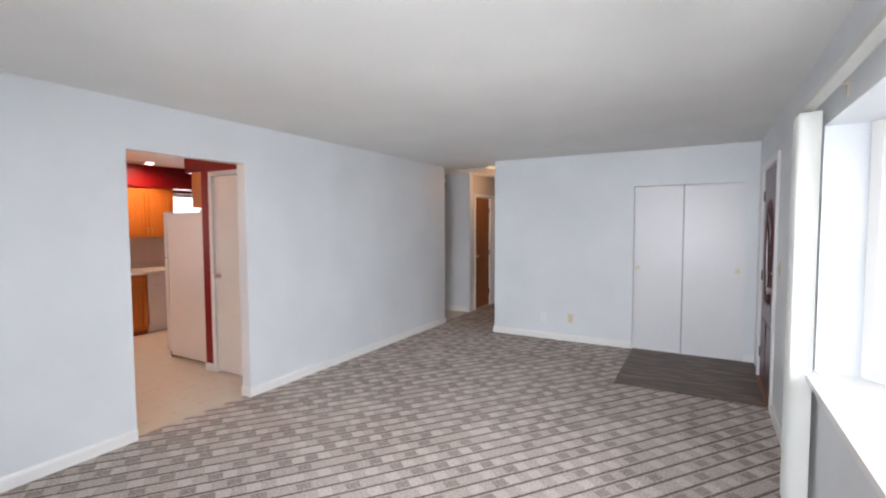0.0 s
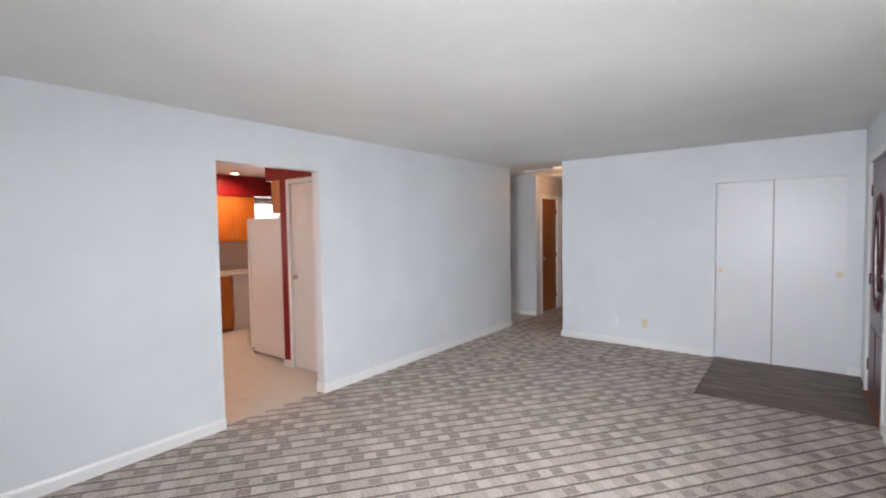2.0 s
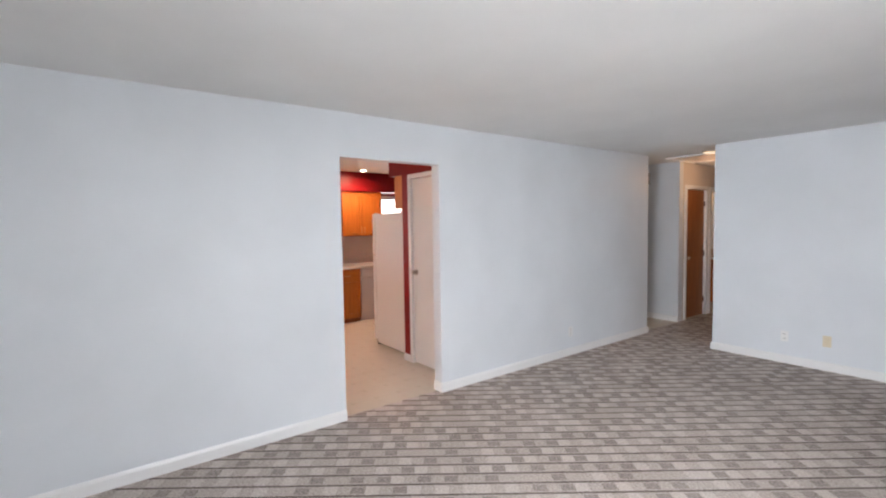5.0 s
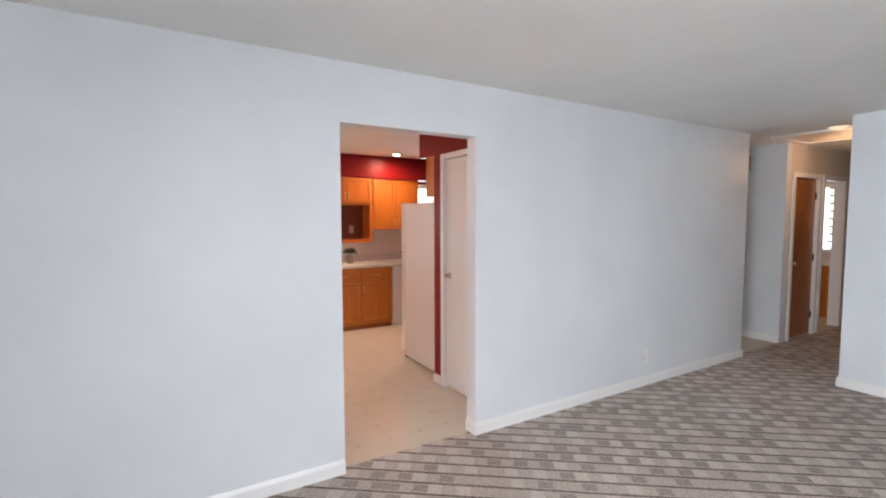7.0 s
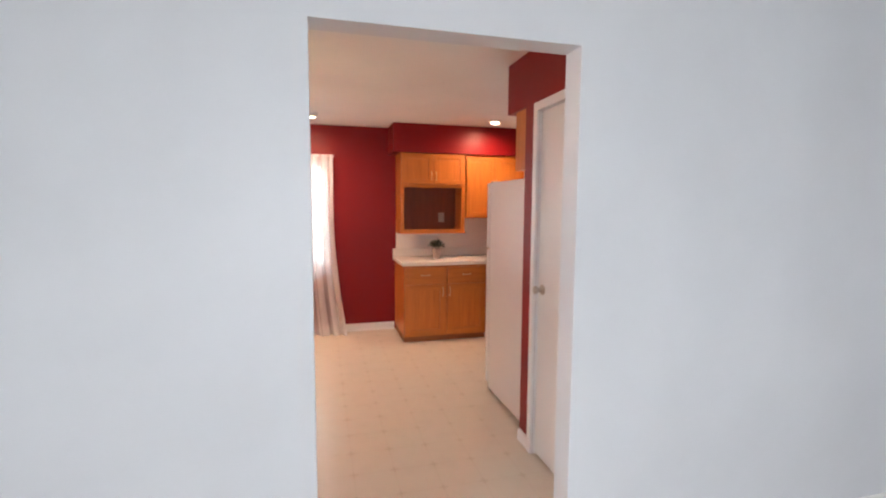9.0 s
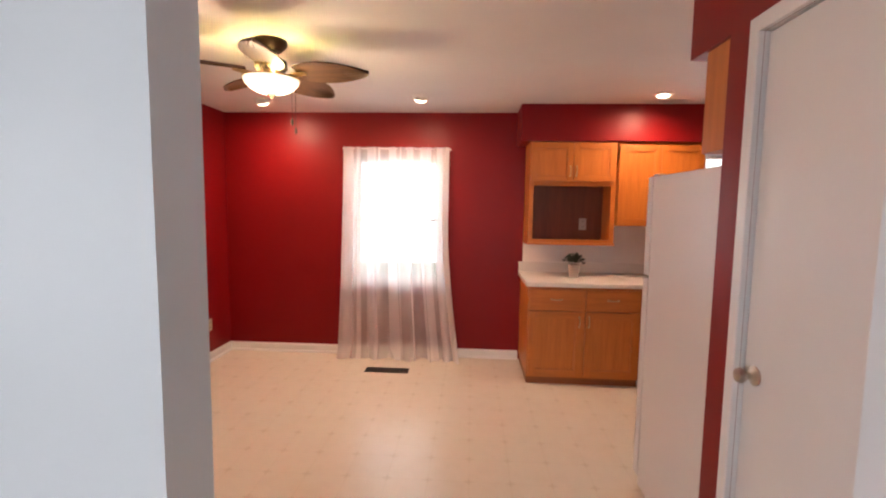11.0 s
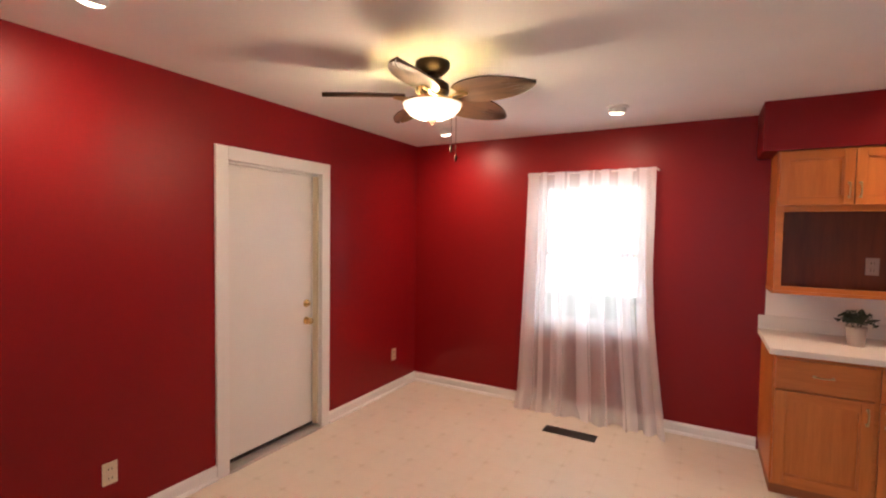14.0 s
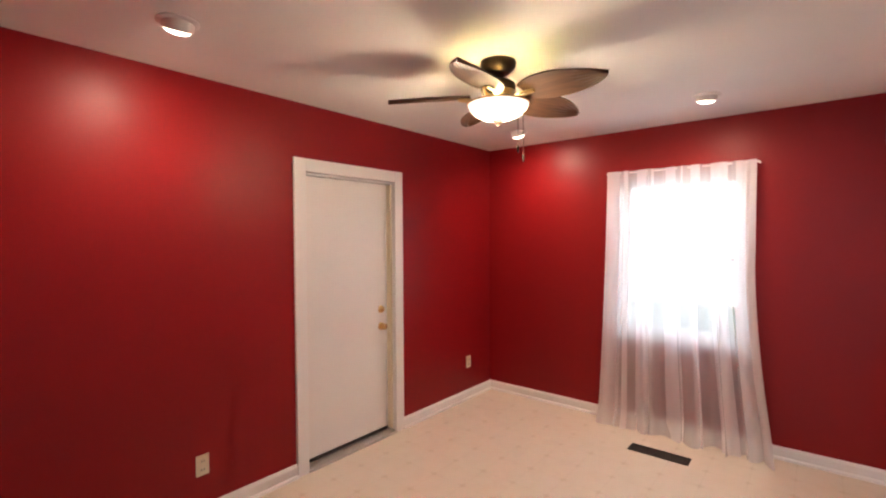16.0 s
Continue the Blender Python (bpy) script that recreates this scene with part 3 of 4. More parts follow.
# picture window
def window(name, x, side, y0, y1, z0, z1, label, sashes, depth=0.1):
    """A window in a wall across x: its frame stands from x out to x + side * depth."""
    w = thing(name, (x, (y0 + y1) / 2, z0), label, "window")
    w["kind"] = "structure"
    hw, h = (y1 - y0) / 2, z1 - z0
    def fr(p, q, r, s, d0, d1, f):
        a, b = sorted((side * d0, side * d1))
        return boxes(((a, p, r), (b, p + f, s)), ((a, q - f, r), (b, q, s)), ((a, p + f, r), (b, q - f, r + f)), ((a, p + f, s - f), (b, q - f, s)), bevel=0.003)
    part("window_frame", fr(-hw, hw, 0, h, 0, depth, 0.03), TRIM, w)
    for (p, q, r, s, d) in sashes:
        sa = part("sash", fr(-hw + p, -hw + q, r, s, d, d + 0.03, 0.04), TRIM, w)
        pane = part("pane", boxes(((side * d + side * 0.013 - 0.002, -hw + p + 0.04, r + 0.04), (side * d + side * 0.013 + 0.002, -hw + q - 0.04, s - 0.04))), GLASS, sa)
        pane.visible_shadow = False
    return w

BX, BZ0, BZ1 = XR + 0.52, 0.79, 2.03      # front of the bay, seat and head
BAY = ((XR + 0.2, 1.24), (BX, 0.90), (BX, -1.21), (XR + 0.2, -1.55))
w = thing("window_1", (XR, -0.155, BZ0), "white bay window with wide front pane and angled sides", "window")
w["kind"] = "structure"
for k, (p, q) in enumerate(zip(BAY, BAY[1:])):
    ln = math.dist(p, q)
    turn_ = math.degrees(math.atan2(q[1] - p[1], q[0] - p[0]))
    at_ = pose(p[0] - XR, p[1] + 0.155, 0, 0, 0, turn_)
    h_ = BZ1 - BZ0
    fr_ = part("window_frame", boxes(((0, -0.04, 0), (0.05, 0.04, h_)), ((ln - 0.05, -0.04, 0), (ln, 0.04, h_)), ((0.05, -0.04, 0), (ln - 0.05, 0.04, 0.05)), ((0.05, -0.04, h_ - 0.05), (ln - 0.05, 0.04, h_)), bevel=0.004), TRIM, w)
    fr_.matrix_basis = at_
    cuts = (0.05, ln - 0.05) if k != 1 else (0.05, 0.55, ln - 0.55, ln - 0.05)
    for u0, u1 in zip(cuts, cuts[1:]):
        part("sash", boxes(((u0, -0.025, 0.05), (u0 + 0.04, 0.02, h_ - 0.05)), ((u1 - 0.04, -0.025, 0.05), (u1, 0.02, h_ - 0.05)), ((u0 + 0.04, -0.025, 0.05), (u1 - 0.04, 0.02, 0.095)), ((u0 + 0.04, -0.025, h_ - 0.095), (u1 - 0.04, 0.02, h_ - 0.05)), bevel=0.004), TRIM, fr_)
        pn = part("pane", boxes(((u0 + 0.04, -0.003, 0.095), (u1 - 0.04, 0.003, h_ - 0.095))), GLASS, fr_)
        pn.visible_shadow = False


def bay_slab(z0, z1, grow):
    """A slab that fills the bay's plan between two heights."""
    bm = bmesh.new()
    pts = [(XR + 0.002, BAY[0][1]), BAY[0], (BAY[1][0] + grow, BAY[1][1]), (BAY[2][0] + grow, BAY[2][1]), BAY[3], (XR + 0.002, BAY[3][1])]
    lo, hi = [[bm.verts.new((x, y, z)) for x, y in pts] for z in (z0, z1)]
    bm.faces.new(lo[::-1])
    bm.faces.new(hi)
    for i in range(len(pts)):
        j = (i + 1) % len(pts)
        bm.faces.new((lo[i], lo[j], hi[j], hi[i]))
    return bm


structure("window_seat", bay_slab(0.762, BZ0, 0.06), TRIM, "white painted deep sill of the bay window", "sill")
structure("bay_head", bay_slab(BZ1 + 0.002, BZ1 + 0.1, 0.06), TRIM, "white painted head board of the bay window", "trim")
structure("window_sill", boxes(((XR - 0.05, -1.60, 0.76), (XR, 1.29, BZ0)), bevel=0.006), TRIM, "white painted window sill nosing", "sill")
structure("trim_window", boxes(((XR - 0.014, -1.58, 0.69), (XR, 1.27, 0.76)), bevel=0.004), TRIM, "white apron board under the sill", "trim")
# back window never in view, assumed from the glare on the closet doors
w = thing("window_5", (3.3, YB - 0.06, 0.45), "tall white framed window assumed in the unseen back wall", "window")
w["kind"] = "structure"
part("window_frame", boxes(((-0.7, -0.05, 0), (-0.64, 0.02, 1.65)), ((0.64, -0.05, 0), (0.7, 0.02, 1.65)), ((-0.64, -0.05, 0), (0.64, 0.02, 0.06)), ((-0.64, -0.05, 1.59), (0.64, 0.02, 1.65)), ((-0.02, -0.05, 0.06), (0.02, 0.02, 1.59)), bevel=0.003), TRIM, w)
pn = part("pane", boxes(((-0.64, -0.02, 0.06), (0.64, -0.016, 1.59))), GLASS, w)
pn.visible_shadow = False
bl = thing("vertical_blind", (XR - 0.07, 1.34, 2.14), "white vertical blind drawn open into a stack", "blind")
part("headrail", boxes(((-0.025, -3.0, -0.035), (0.025, 0.05, 0.0)), bevel=0.004), SLATW, bl)
for k in range(9):
    yy = -0.005 - 0.023 * k
    bm = bmesh.new()
    n = 6
    rows = []
    for z in (-2.08, -0.05):
        rows.append([(bm.verts.new((-0.044 + 0.088 * j / n, yy + 0.010 * math.sin(math.pi * j / n) - 0.012 * (j / n), z)), bm.verts.new((-0.044 + 0.088 * j / n, yy + 0.0015 + 0.010 * math.sin(math.pi * j / n) - 0.012 * (j / n), z))) for j in range(n + 1)])
    for j in range(n):
        for s_ in (0, 1):
            bm.faces.new((rows[0][j][s_], rows[0][j + 1][s_], rows[1][j + 1][s_], rows[1][j][s_]))
    part("slat", bm, SLATW, bl, smooth=True)
for yy in (-0.55, -2.0):
    part("bracket", boxes(((0.0, yy - 0.012, -0.02), (0.07, yy + 0.012, 0.012)), ((0.06, yy - 0.012, -0.07), (0.07, yy + 0.012, -0.02)), bevel=0.002), NICKEL, bl)

outlet((2.01, YF, 0.30), (0, -1), "ivory outlet low on the pale wall")
outlet((1.65, YF, 0.29), (0, -1), "white cable plate low on the pale wall", TRIM)
outlet((0, 2.83, 0.275), (1, 0), "white outlet low on the long wall", TRIM)

# ---- hall ----
casing("trim_hall_door", "x", -0.05, 1, 5.72, 6.38, 2.03, 0.06)
casing("trim_bath_door", "x", -0.05, 1, 6.55, 7.2, 2.03, 0.06)
d = thing("hall_door", (-0.075, 6.05, 0.012), "stained brown flush wooden hall door, closed", "door")
part("door_leaf", boxes(((-0.04, -0.325, 0), (0, 0.325, 2.01)), bevel=0.002), HALLDOOR, d)
knob(d, (0, -0.26, 0.95), (1, 0, 0), NICKEL)
for z in (0.25, 1.0, 1.8):
    part("hinge", boxes(((-0.002, 0.315, z - 0.045), (0.014, 0.332, z + 0.045)), bevel=0.003), BRONZE, d)
hc = thing("attic_hatch", (0.44, 5.35, H), "attic hatch panel in white trim", "hatch")
part("hatch_frame", boxes(((-0.42, -0.42, -0.018), (0.42, -0.36, 0)), ((-0.42, 0.36, -0.018), (0.42, 0.42, 0)), ((-0.42, -0.36, -0.018), (-0.36, 0.36, 0)), ((0.36, -0.36, -0.018), (0.42, 0.36, 0)), bevel=0.004), TRIM, hc)
part("hatch_panel", boxes(((-0.36, -0.36, -0.006), (0.36, 0.36, 0))), PUTTY, hc)
hl = thing("hall_light", (0.66, 4.80, H), "round lit ceiling light in the hall", "ceiling light")
part("base", lathe(bmesh.new(), [(0.02, 0), (0.085, 0), (0.085, -0.012), (0.075, -0.014)], 28), NICKEL, hl, smooth=True)
part("diffuser", lathe(bmesh.new(), [(0.075, -0.014), (0.07, -0.02), (0.05, -0.03), (0.02, -0.036), (0.005, -0.037)], 28), glow("hall_diffuser", (1, 0.72, 0.42), 0.9), hl, smooth=True)
lamp("hall_bulb", "POINT", pose(0.5, 5.6, H - 0.25), 6, (1, 0.60, 0.32), radius=0.1)
# warm fill light added to brighten the bathroom, no fixture belongs to it
lamp("bath_fill", "POINT", pose(-0.9, 7.4, 2.0), 6, (1, 0.62, 0.34), radius=0.1)
w = thing("window_3", (-0.45, 8.2, 0.98), "small bathroom window with louvre panes", "window")
w["kind"] = "structure"
part("window_frame", boxes(((-0.27, -0.02, 0), (-0.22, 0.05, 1.08)), ((0.22, -0.02, 0), (0.27, 0.05, 1.08)), ((-0.22, -0.02, 0), (0.22, 0.05, 0.05)), ((-0.22, -0.02, 1.03), (0.22, 0.05, 1.08)), bevel=0.003), TRIM, w)
for k in range(8):
    z = 0.055 + 0.122 * k
    pn = part("pane", boxes(((-0.22, 0.02, z), (0.22, 0.026, z + 0.115))), GLASS, w)
    pn.visible_shadow = False
    part("louvre_clip", boxes(((-0.12, -0.004, z + 0.098), (0.10, 0.03, z + 0.128))), BRONZE, w)
wc = thing("bath_vanity", (-0.55, 7.93, 0), "wooden bathroom vanity under the window", "cabinet")
part("body", boxes(((-0.4, -0.2, 0), (0.4, 0.25, 0.8)), bevel=0.004), OAK, wc)
part("top", boxes(((-0.42, -0.23, 0.8), (0.42, 0.26, 0.84)), bevel=0.006), COUNTER, wc)
th = thing("door_chime", (-0.05, 4.58, 2.13), "small dark chime box on the passage corner", "chime")
part("case", boxes(((-0.05, -0.06, -0.08), (0.02, 0.04, 0.08)), bevel=0.006), RUBBER, th)

# ---- kitchen: doors ----
casing("trim_back_door", "y", YD, 1, -2.63, -1.82, 1.99, 0.085, 0.02)
d = thing("back_door", (-2.225, YD - 0.07, 0.03), "flat white back door with brass knob, closed", "door")
part("door_leaf", boxes(((-0.39, -0.045, 0.01), (0.39, 0, 1.95)), bevel=0.003), WDOOR, d)
part("sweep", boxes(((-0.39, -0.04, -0.012), (0.39, 0.004, 0.01))), BLACK, d)
knob(d, (-0.325, 0, 0.825), (0, 1, 0), BRASS, label="polished brass knob")
knob(d, (-0.325, 0, 0.96), (0, 1, 0), BRASS, ball=0.02, reach=0.03, name="deadbolt", label="polished brass deadbolt")
part("weather_strip", boxes(((-0.4035, 0.004, 0), (-0.389, 0.05, 1.94))), PLASTIC, d, "tan weather strip")
structure("door_stop", boxes(((-1.835, YD - 0.065, 0), (-1.82, YD - 0.03, 1.99)), ((-2.63, YD - 0.065, 1.975), (-1.835, YD - 0.03, 1.99))), TRIM, "white door stop", "trim")
structure("threshold_front", boxes(((XR - 0.02, 2.84, 0), (XR + 0.2, 3.84, 0.012)), bevel=0.003), DARKOAK, "dark front door threshold", "trim")
structure("threshold", boxes(((-2.63, YD - 0.1, 0), (-1.82, YD + 0.03, 0.018)), bevel=0.005), ALU, "grey metal door threshold", "trim")
casing("trim_pantry_door", "y", PY, -1, -0.91, -0.165, 2.05, 0.048)
d = thing("pantry_door", (-0.535, PY + 0.012, 0.015), "flat white pantry door with small knob, closed", "door")
part("door_leaf", boxes(((-0.37, 0, 0), (0.37, 0.035, 2.03)), bevel=0.003), WDOOR, d)
knob(d, (-0.315, 0, 1.01), (0, -1, 0), NICKEL, ball=0.024, label="brushed nickel knob")

# ---- kitchen: refrigerator ----
f = thing("refrigerator", (-1.96, 1.325, 0), "white top-freezer refrigerator standing beside the pantry wall", "refrigerator")
part("body", boxes(((0.075, 0, 0.03), (0.84, 0.74, 1.69)), bevel=0.008), FRIDGE, f)
part("fridge_door", boxes(((0.0, 0.0, 0.07), (0.062, 0.74, 1.16)), bevel=0.01), FRIDGE, f)
part("freezer_door", boxes(((0.0, 0.0, 1.175), (0.062, 0.74, 1.69)), bevel=0.01), FRIDGE, f)
part("gasket", boxes(((0.062, 0.012, 0.08), (0.075, 0.728, 1.665))), RUBBER, f)
part("hinge_cap", boxes(((0.015, 0.02, 1.69), (0.075, 0.06, 1.705)), bevel=0.004), NICKEL, f)
part("toe_grille", boxes(((0.03, 0.02, 0.0), (0.08, 0.72, 0.06))), BLACK, f)
part("skid", boxes(((0.1, 0.05, 0.0), (0.8, 0.69, 0.03))), RUBBER, f)
pk = thing("paper_packet", (-1.24, 1.40, 1.69), "white paper packet lying on the refrigerator", "packet")
part("packet", boxes(((-0.06, -0.05, 0), (0.07, 0.16, 0.035)), bevel=0.006), TRIM, pk)
c = thing("wall_cabinet", (-1.31, PY + 0.02, 1.735), "honey oak cabinet hung above the refrigerator", "cabinet")
part("body", boxes(((0.02, 0, 0), (0.21, 0.8, 0.375)), bevel=0.002), OAK, c)
part("cabinet_door", boxes(((0.0, 0.01, 0.01), (0.019, 0.395, 0.355)), bevel=0.003), OAK, c)
part("cabinet_door", boxes(((0.0, 0.405, 0.01), (0.019, 0.79, 0.355)), bevel=0.003), OAK, c)


# ---- kitchen: cabinets, all facing +x ----
def shaker(name, y0, y1, z0, z1, x, parent, rail=0.055, pull=None):
    """A door with a framed panel: front at x + 0.02. pull: (y, z, upright)."""
    dd = part(name, boxes(((x, y0 + rail - 0.004, z0 + rail - 0.004), (x + 0.005, y1 - rail + 0.004, z1 - rail + 0.004))), OAK, parent)
    for p0, p1 in ((y0, y0 + rail), (y1 - rail, y1)):
        part("stile", boxes(((x, p0, z0), (x + 0.02, p1, z1)), bevel=0.003), OAK, dd)
    for p0, p1 in ((z0, z0 + rail), (z1 - rail, z1)):
        part("rail", boxes(((x, y0 + rail, p0), (x + 0.02, y1 - rail, p1)), bevel=0.003), OAKH, dd)
    r = rail
    for lo, hi in (((x + 0.005, y0 + r, z0 + r), (x + 0.013, y0 + r + 0.008, z1 - r)), ((x + 0.005, y1 - r - 0.008, z0 + r), (x + 0.013, y1 - r, z1 - r)),
                   ((x + 0.005, y0 + r + 0.008, z0 + r), (x + 0.013, y1 - r - 0.008, z0 + r + 0.008)), ((x + 0.005, y0 + r + 0.008, z1 - r - 0.008), (x + 0.013, y1 - r - 0.008, z1 - r))):
        part("bead", boxes((lo, hi)), OAK, dd)
    if pull:
        handle(dd, x + 0.02, *pull)
    return dd


def handle(parent, x, y, z, upright):
    bm = bmesh.new()
    n = 8
    pts = []
    for k in range(n + 1):
        s = -0.042 + 0.084 * k / n
        o = 0.024 * math.sin(math.pi * k / n) ** 0.6
        pts.append((x + o, y, z + s) if upright else (x + o, y + s, z))
    tube(bm, pts, 0.0045, 8)
    for p in (pts[0], pts[-1]):
        lathe(bm, [(0.003, 0), (0.009, 0), (0.009, 0.003), (0.003, 0.006)], 12, p, Matrix.Rotation(radians(90), 4, "Y"))
    part("handle", bm, AGED, parent, "antique brass bow handle", True)


FX = 0.64
def base_cabinet(y, w, label):
    c = thing("base_cabinet", (XW, y, 0), label, "cabinet", "kitchen base cabinets")
    part("body", boxes(((0.0, 0.0, 0.07), (FX, 0.018, 0.855)), ((0.0, w - 0.018, 0.07), (FX, w, 0.855)), ((0.0, 0.018, 0.07), (FX, w - 0.018, 0.1)), ((0, 0.018, 0.1), (0.01, w - 0.018, 0.855)), bevel=0.001), OAK, c)
    part("face_frame", boxes(((FX - 0.015, 0.0, 0.062), (FX + 0.004, 0.03, 0.857)), ((FX - 0.015, w - 0.03, 0.062), (FX + 0.004, w, 0.857)), ((FX - 0.015, w / 2 - 0.02, 0.062), (FX + 0.004, w / 2 + 0.02, 0.857)),
                              ((FX - 0.015, 0.03, 0.062), (FX + 0.003, w - 0.03, 0.095)), ((FX - 0.015, 0.03, 0.63), (FX + 0.003, w - 0.03, 0.67)), ((FX - 0.015, 0.03, 0.825), (FX + 0.003, w - 0.03, 0.857))), OAKH, c)
    part("toe_kick", boxes(((0.02, 0.004, 0.0), (FX - 0.012, w - 0.004, 0.07))), DARKOAK, c)
    for k in range(2):
        y0, y1 = 0.012 + k * w / 2, w / 2 - 0.012 + k * w / 2
        shaker("cabinet_door", y0, y1, 0.08, 0.645, FX + 0.004, c, pull=((y1 - 0.028) if k == 0 else (y0 + 0.028), 0.56, True))
        dr = part("drawer_front", boxes(((FX + 0.004, y0, 0.66), (FX + 0.024, y1, 0.835)), bevel=0.004), OAKH, c)
        handle(dr, FX + 0.024, (y0 + y1) / 2, 0.75, False)
    return c

base_cabinet(0.89, 0.95, "honey oak base cabinet with two drawers and doors")
dw = thing("dishwasher", (XW, 1.845, 0), "white built-in dishwasher under the counter", "dishwasher")
part("body", boxes(((0.02, 0.005, 0.02), (0.61, 0.595, 0.85))), FRIDGE, dw)
part("dishwasher_door", boxes(((0.61, 0.004, 0.13), (0.65, 0.596, 0.70)), bevel=0.006), FRIDGE, dw)
part("control_panel", boxes(((0.61, 0.004, 0.705), (0.655, 0.596, 0.85)), bevel=0.006), FRIDGE, dw)
part("kick_plate", boxes(((0.57, 0.01, 0.0), (0.59, 0.59, 0.12))), FRIDGE, dw)
base_cabinet(2.445, 0.95, "honey oak sink base cabinet with two doors")
base_cabinet(3.395, 0.9, "honey oak corner base cabinet with two doors")
ct = thing("countertop", (XW, 0.865, 0.857), "cream laminate counter with raised backsplash edge", "countertop")
part("top", boxes(((0.0, 0.0, 0), (0.685, KY1 - 0.865, 0.038)), bevel=0.008), COUNTER, ct)
part("splash_edge", boxes(((0.0, 0.0, 0.038), (0.02, KY1 - 0.865, 0.135)), bevel=0.005), COUNTER, ct)
structure("backsplash", boxes(((XW, 0.905, 0.992), (XW + 0.006, KY1, 1.36))), SPLASH, "white laminate wall panel above the counter", "backsplash")

h = thing("hutch_cabinet", (XW, 0.905, 1.19), "honey oak wall cabinet with open niche below", "cabinet", "kitchen wall cabinets")
HW, HH, HD = 0.765, 0.92, 0.335
part("body", boxes(((0.006, 0, 0.0), (HD, 0.018, HH)), ((0.006, HW - 0.018, 0.0), (HD, HW, HH)), ((0.006, 0.018, HH - 0.018), (HD, HW - 0.018, HH)), ((0.006, 0.018, 0.56), (HD, HW - 0.018, 0.578)), bevel=0.001), OAK, h)
part("niche_back", boxes(((0.006, 0.018, 0.02), (0.014, HW - 0.018, 0.56))), OAKIN, h, "dark reddish oak niche back panel")
part("face_frame", boxes(((HD, 0.0, 0.02), (HD + 0.018, 0.042, HH)), ((HD, HW - 0.042, 0.02), (HD + 0.018, HW, HH)), ((HD, 0.042, 0.53), (HD + 0.018, HW - 0.042, 0.585)), ((HD, 0.042, HH - 0.03), (HD + 0.018, HW - 0.042, HH)), ((HD, 0.042, 0.02), (HD + 0.018, HW - 0.042, 0.05)), bevel=0.002), OAKH, h)
part("bottom_shelf", boxes(((0.006, -0.008, 0.0), (HD + 0.03, HW + 0.008, 0.02)), bevel=0.004), OAKH, h)
for k in range(2):
    y0, y1 = (0.012 if k == 0 else HW / 2 + 0.002), (HW / 2 - 0.002 if k == 0 else HW - 0.012)
    shaker("cabinet_door", y0, y1, 0.57, HH - 0.012, HD + 0.018, h, 0.05, ((y1 - 0.025) if k == 0 else (y0 + 0.025), 0.66, True))
o = outlet((XW + 0.014, 1.47, 1.37), (1, 0), "dim tan outlet inside the oak niche", POT)

u = thing("wall_cabinet", (XW, 1.675, 1.37), "honey oak two-door wall cabinet over the counter", "cabinet", "kitchen wall cabinets")
UW, UH = 0.745, 0.74
part("body", boxes(((0.006, 0, 0), (HD, UW, UH)), bevel=0.001), OAK, u)
part("face_frame", boxes(((HD, 0, 0), (HD + 0.018, 0.03, UH)), ((HD, UW - 0.03, 0), (HD + 0.018, UW, UH)), ((HD, 0.03, 0), (HD + 0.018, UW - 0.03, 0.03)), ((HD, 0.03, UH - 0.03), (HD + 0.018, UW - 0.03, UH)), bevel=0.002), OAKH, u)
for k in range(2):
    y0, y1 = (0.01 if k == 0 else UW / 2 + 0.002), (UW / 2 - 0.002 if k == 0 else UW - 0.01)
    shaker("cabinet_door", y0, y1, 0.012, UH - 0.03, HD + 0.018, u, 0.05, ((y1 - 0.025) if k == 0 else (y0 + 0.025), 0.1, True))

# plant
pl = thing("potted_plant", (XW + 0.33, 1.335, 0.895), "small dark green plant in a pale pot", "plant")
part("pot", lathe(bmesh.new(), [(0.01, 0), (0.040, 0), (0.046, 0.05), (0.05, 0.105), (0.053, 0.108), (0.053, 0.118), (0.045, 0.118), (0.042, 0.10), (0.01, 0.10)], 20), POT, pl, smooth=True)
rng = random.Random(4)
bm = bmesh.new()
for k in range(230):
    a, e, rad = rng.uniform(0, 2 * math.pi), rng.uniform(-0.3, 1.4), rng.uniform(0.02, 0.10)
    p = Vector((rad * math.cos(a) * math.cos(e), rad * math.sin(a) * math.cos(e), 0.15 + rad * math.sin(e) * 0.7))
    q = Euler((rng.uniform(-1, 1), rng.uniform(-1, 1), rng.uniform(0, 6.3))).to_matrix()
    s = rng.uniform(0.012, 0.022)
    vs = [bm.verts.new(p + q @ Vector(v)) for v in ((-s, 0, 0), (0, -s * 0.5, 0.003), (s, 0, 0), (0, s * 0.5, 0.003))]
    bm.faces.new(vs)
part("leaves", bm, LEAF, pl)
bm = bmesh.new()
for k in range(7):
    a = k * 0.9
    tube(bm, [(0.01 * math.cos(a), 0.01 * math.sin(a), 0.09), (0.03 * math.cos(a), 0.03 * math.sin(a), 0.15), (0.05 * math.cos(a), 0.05 * math.sin(a), 0.19)], 0.002, 5)
part("stems", bm, LEAF, pl)

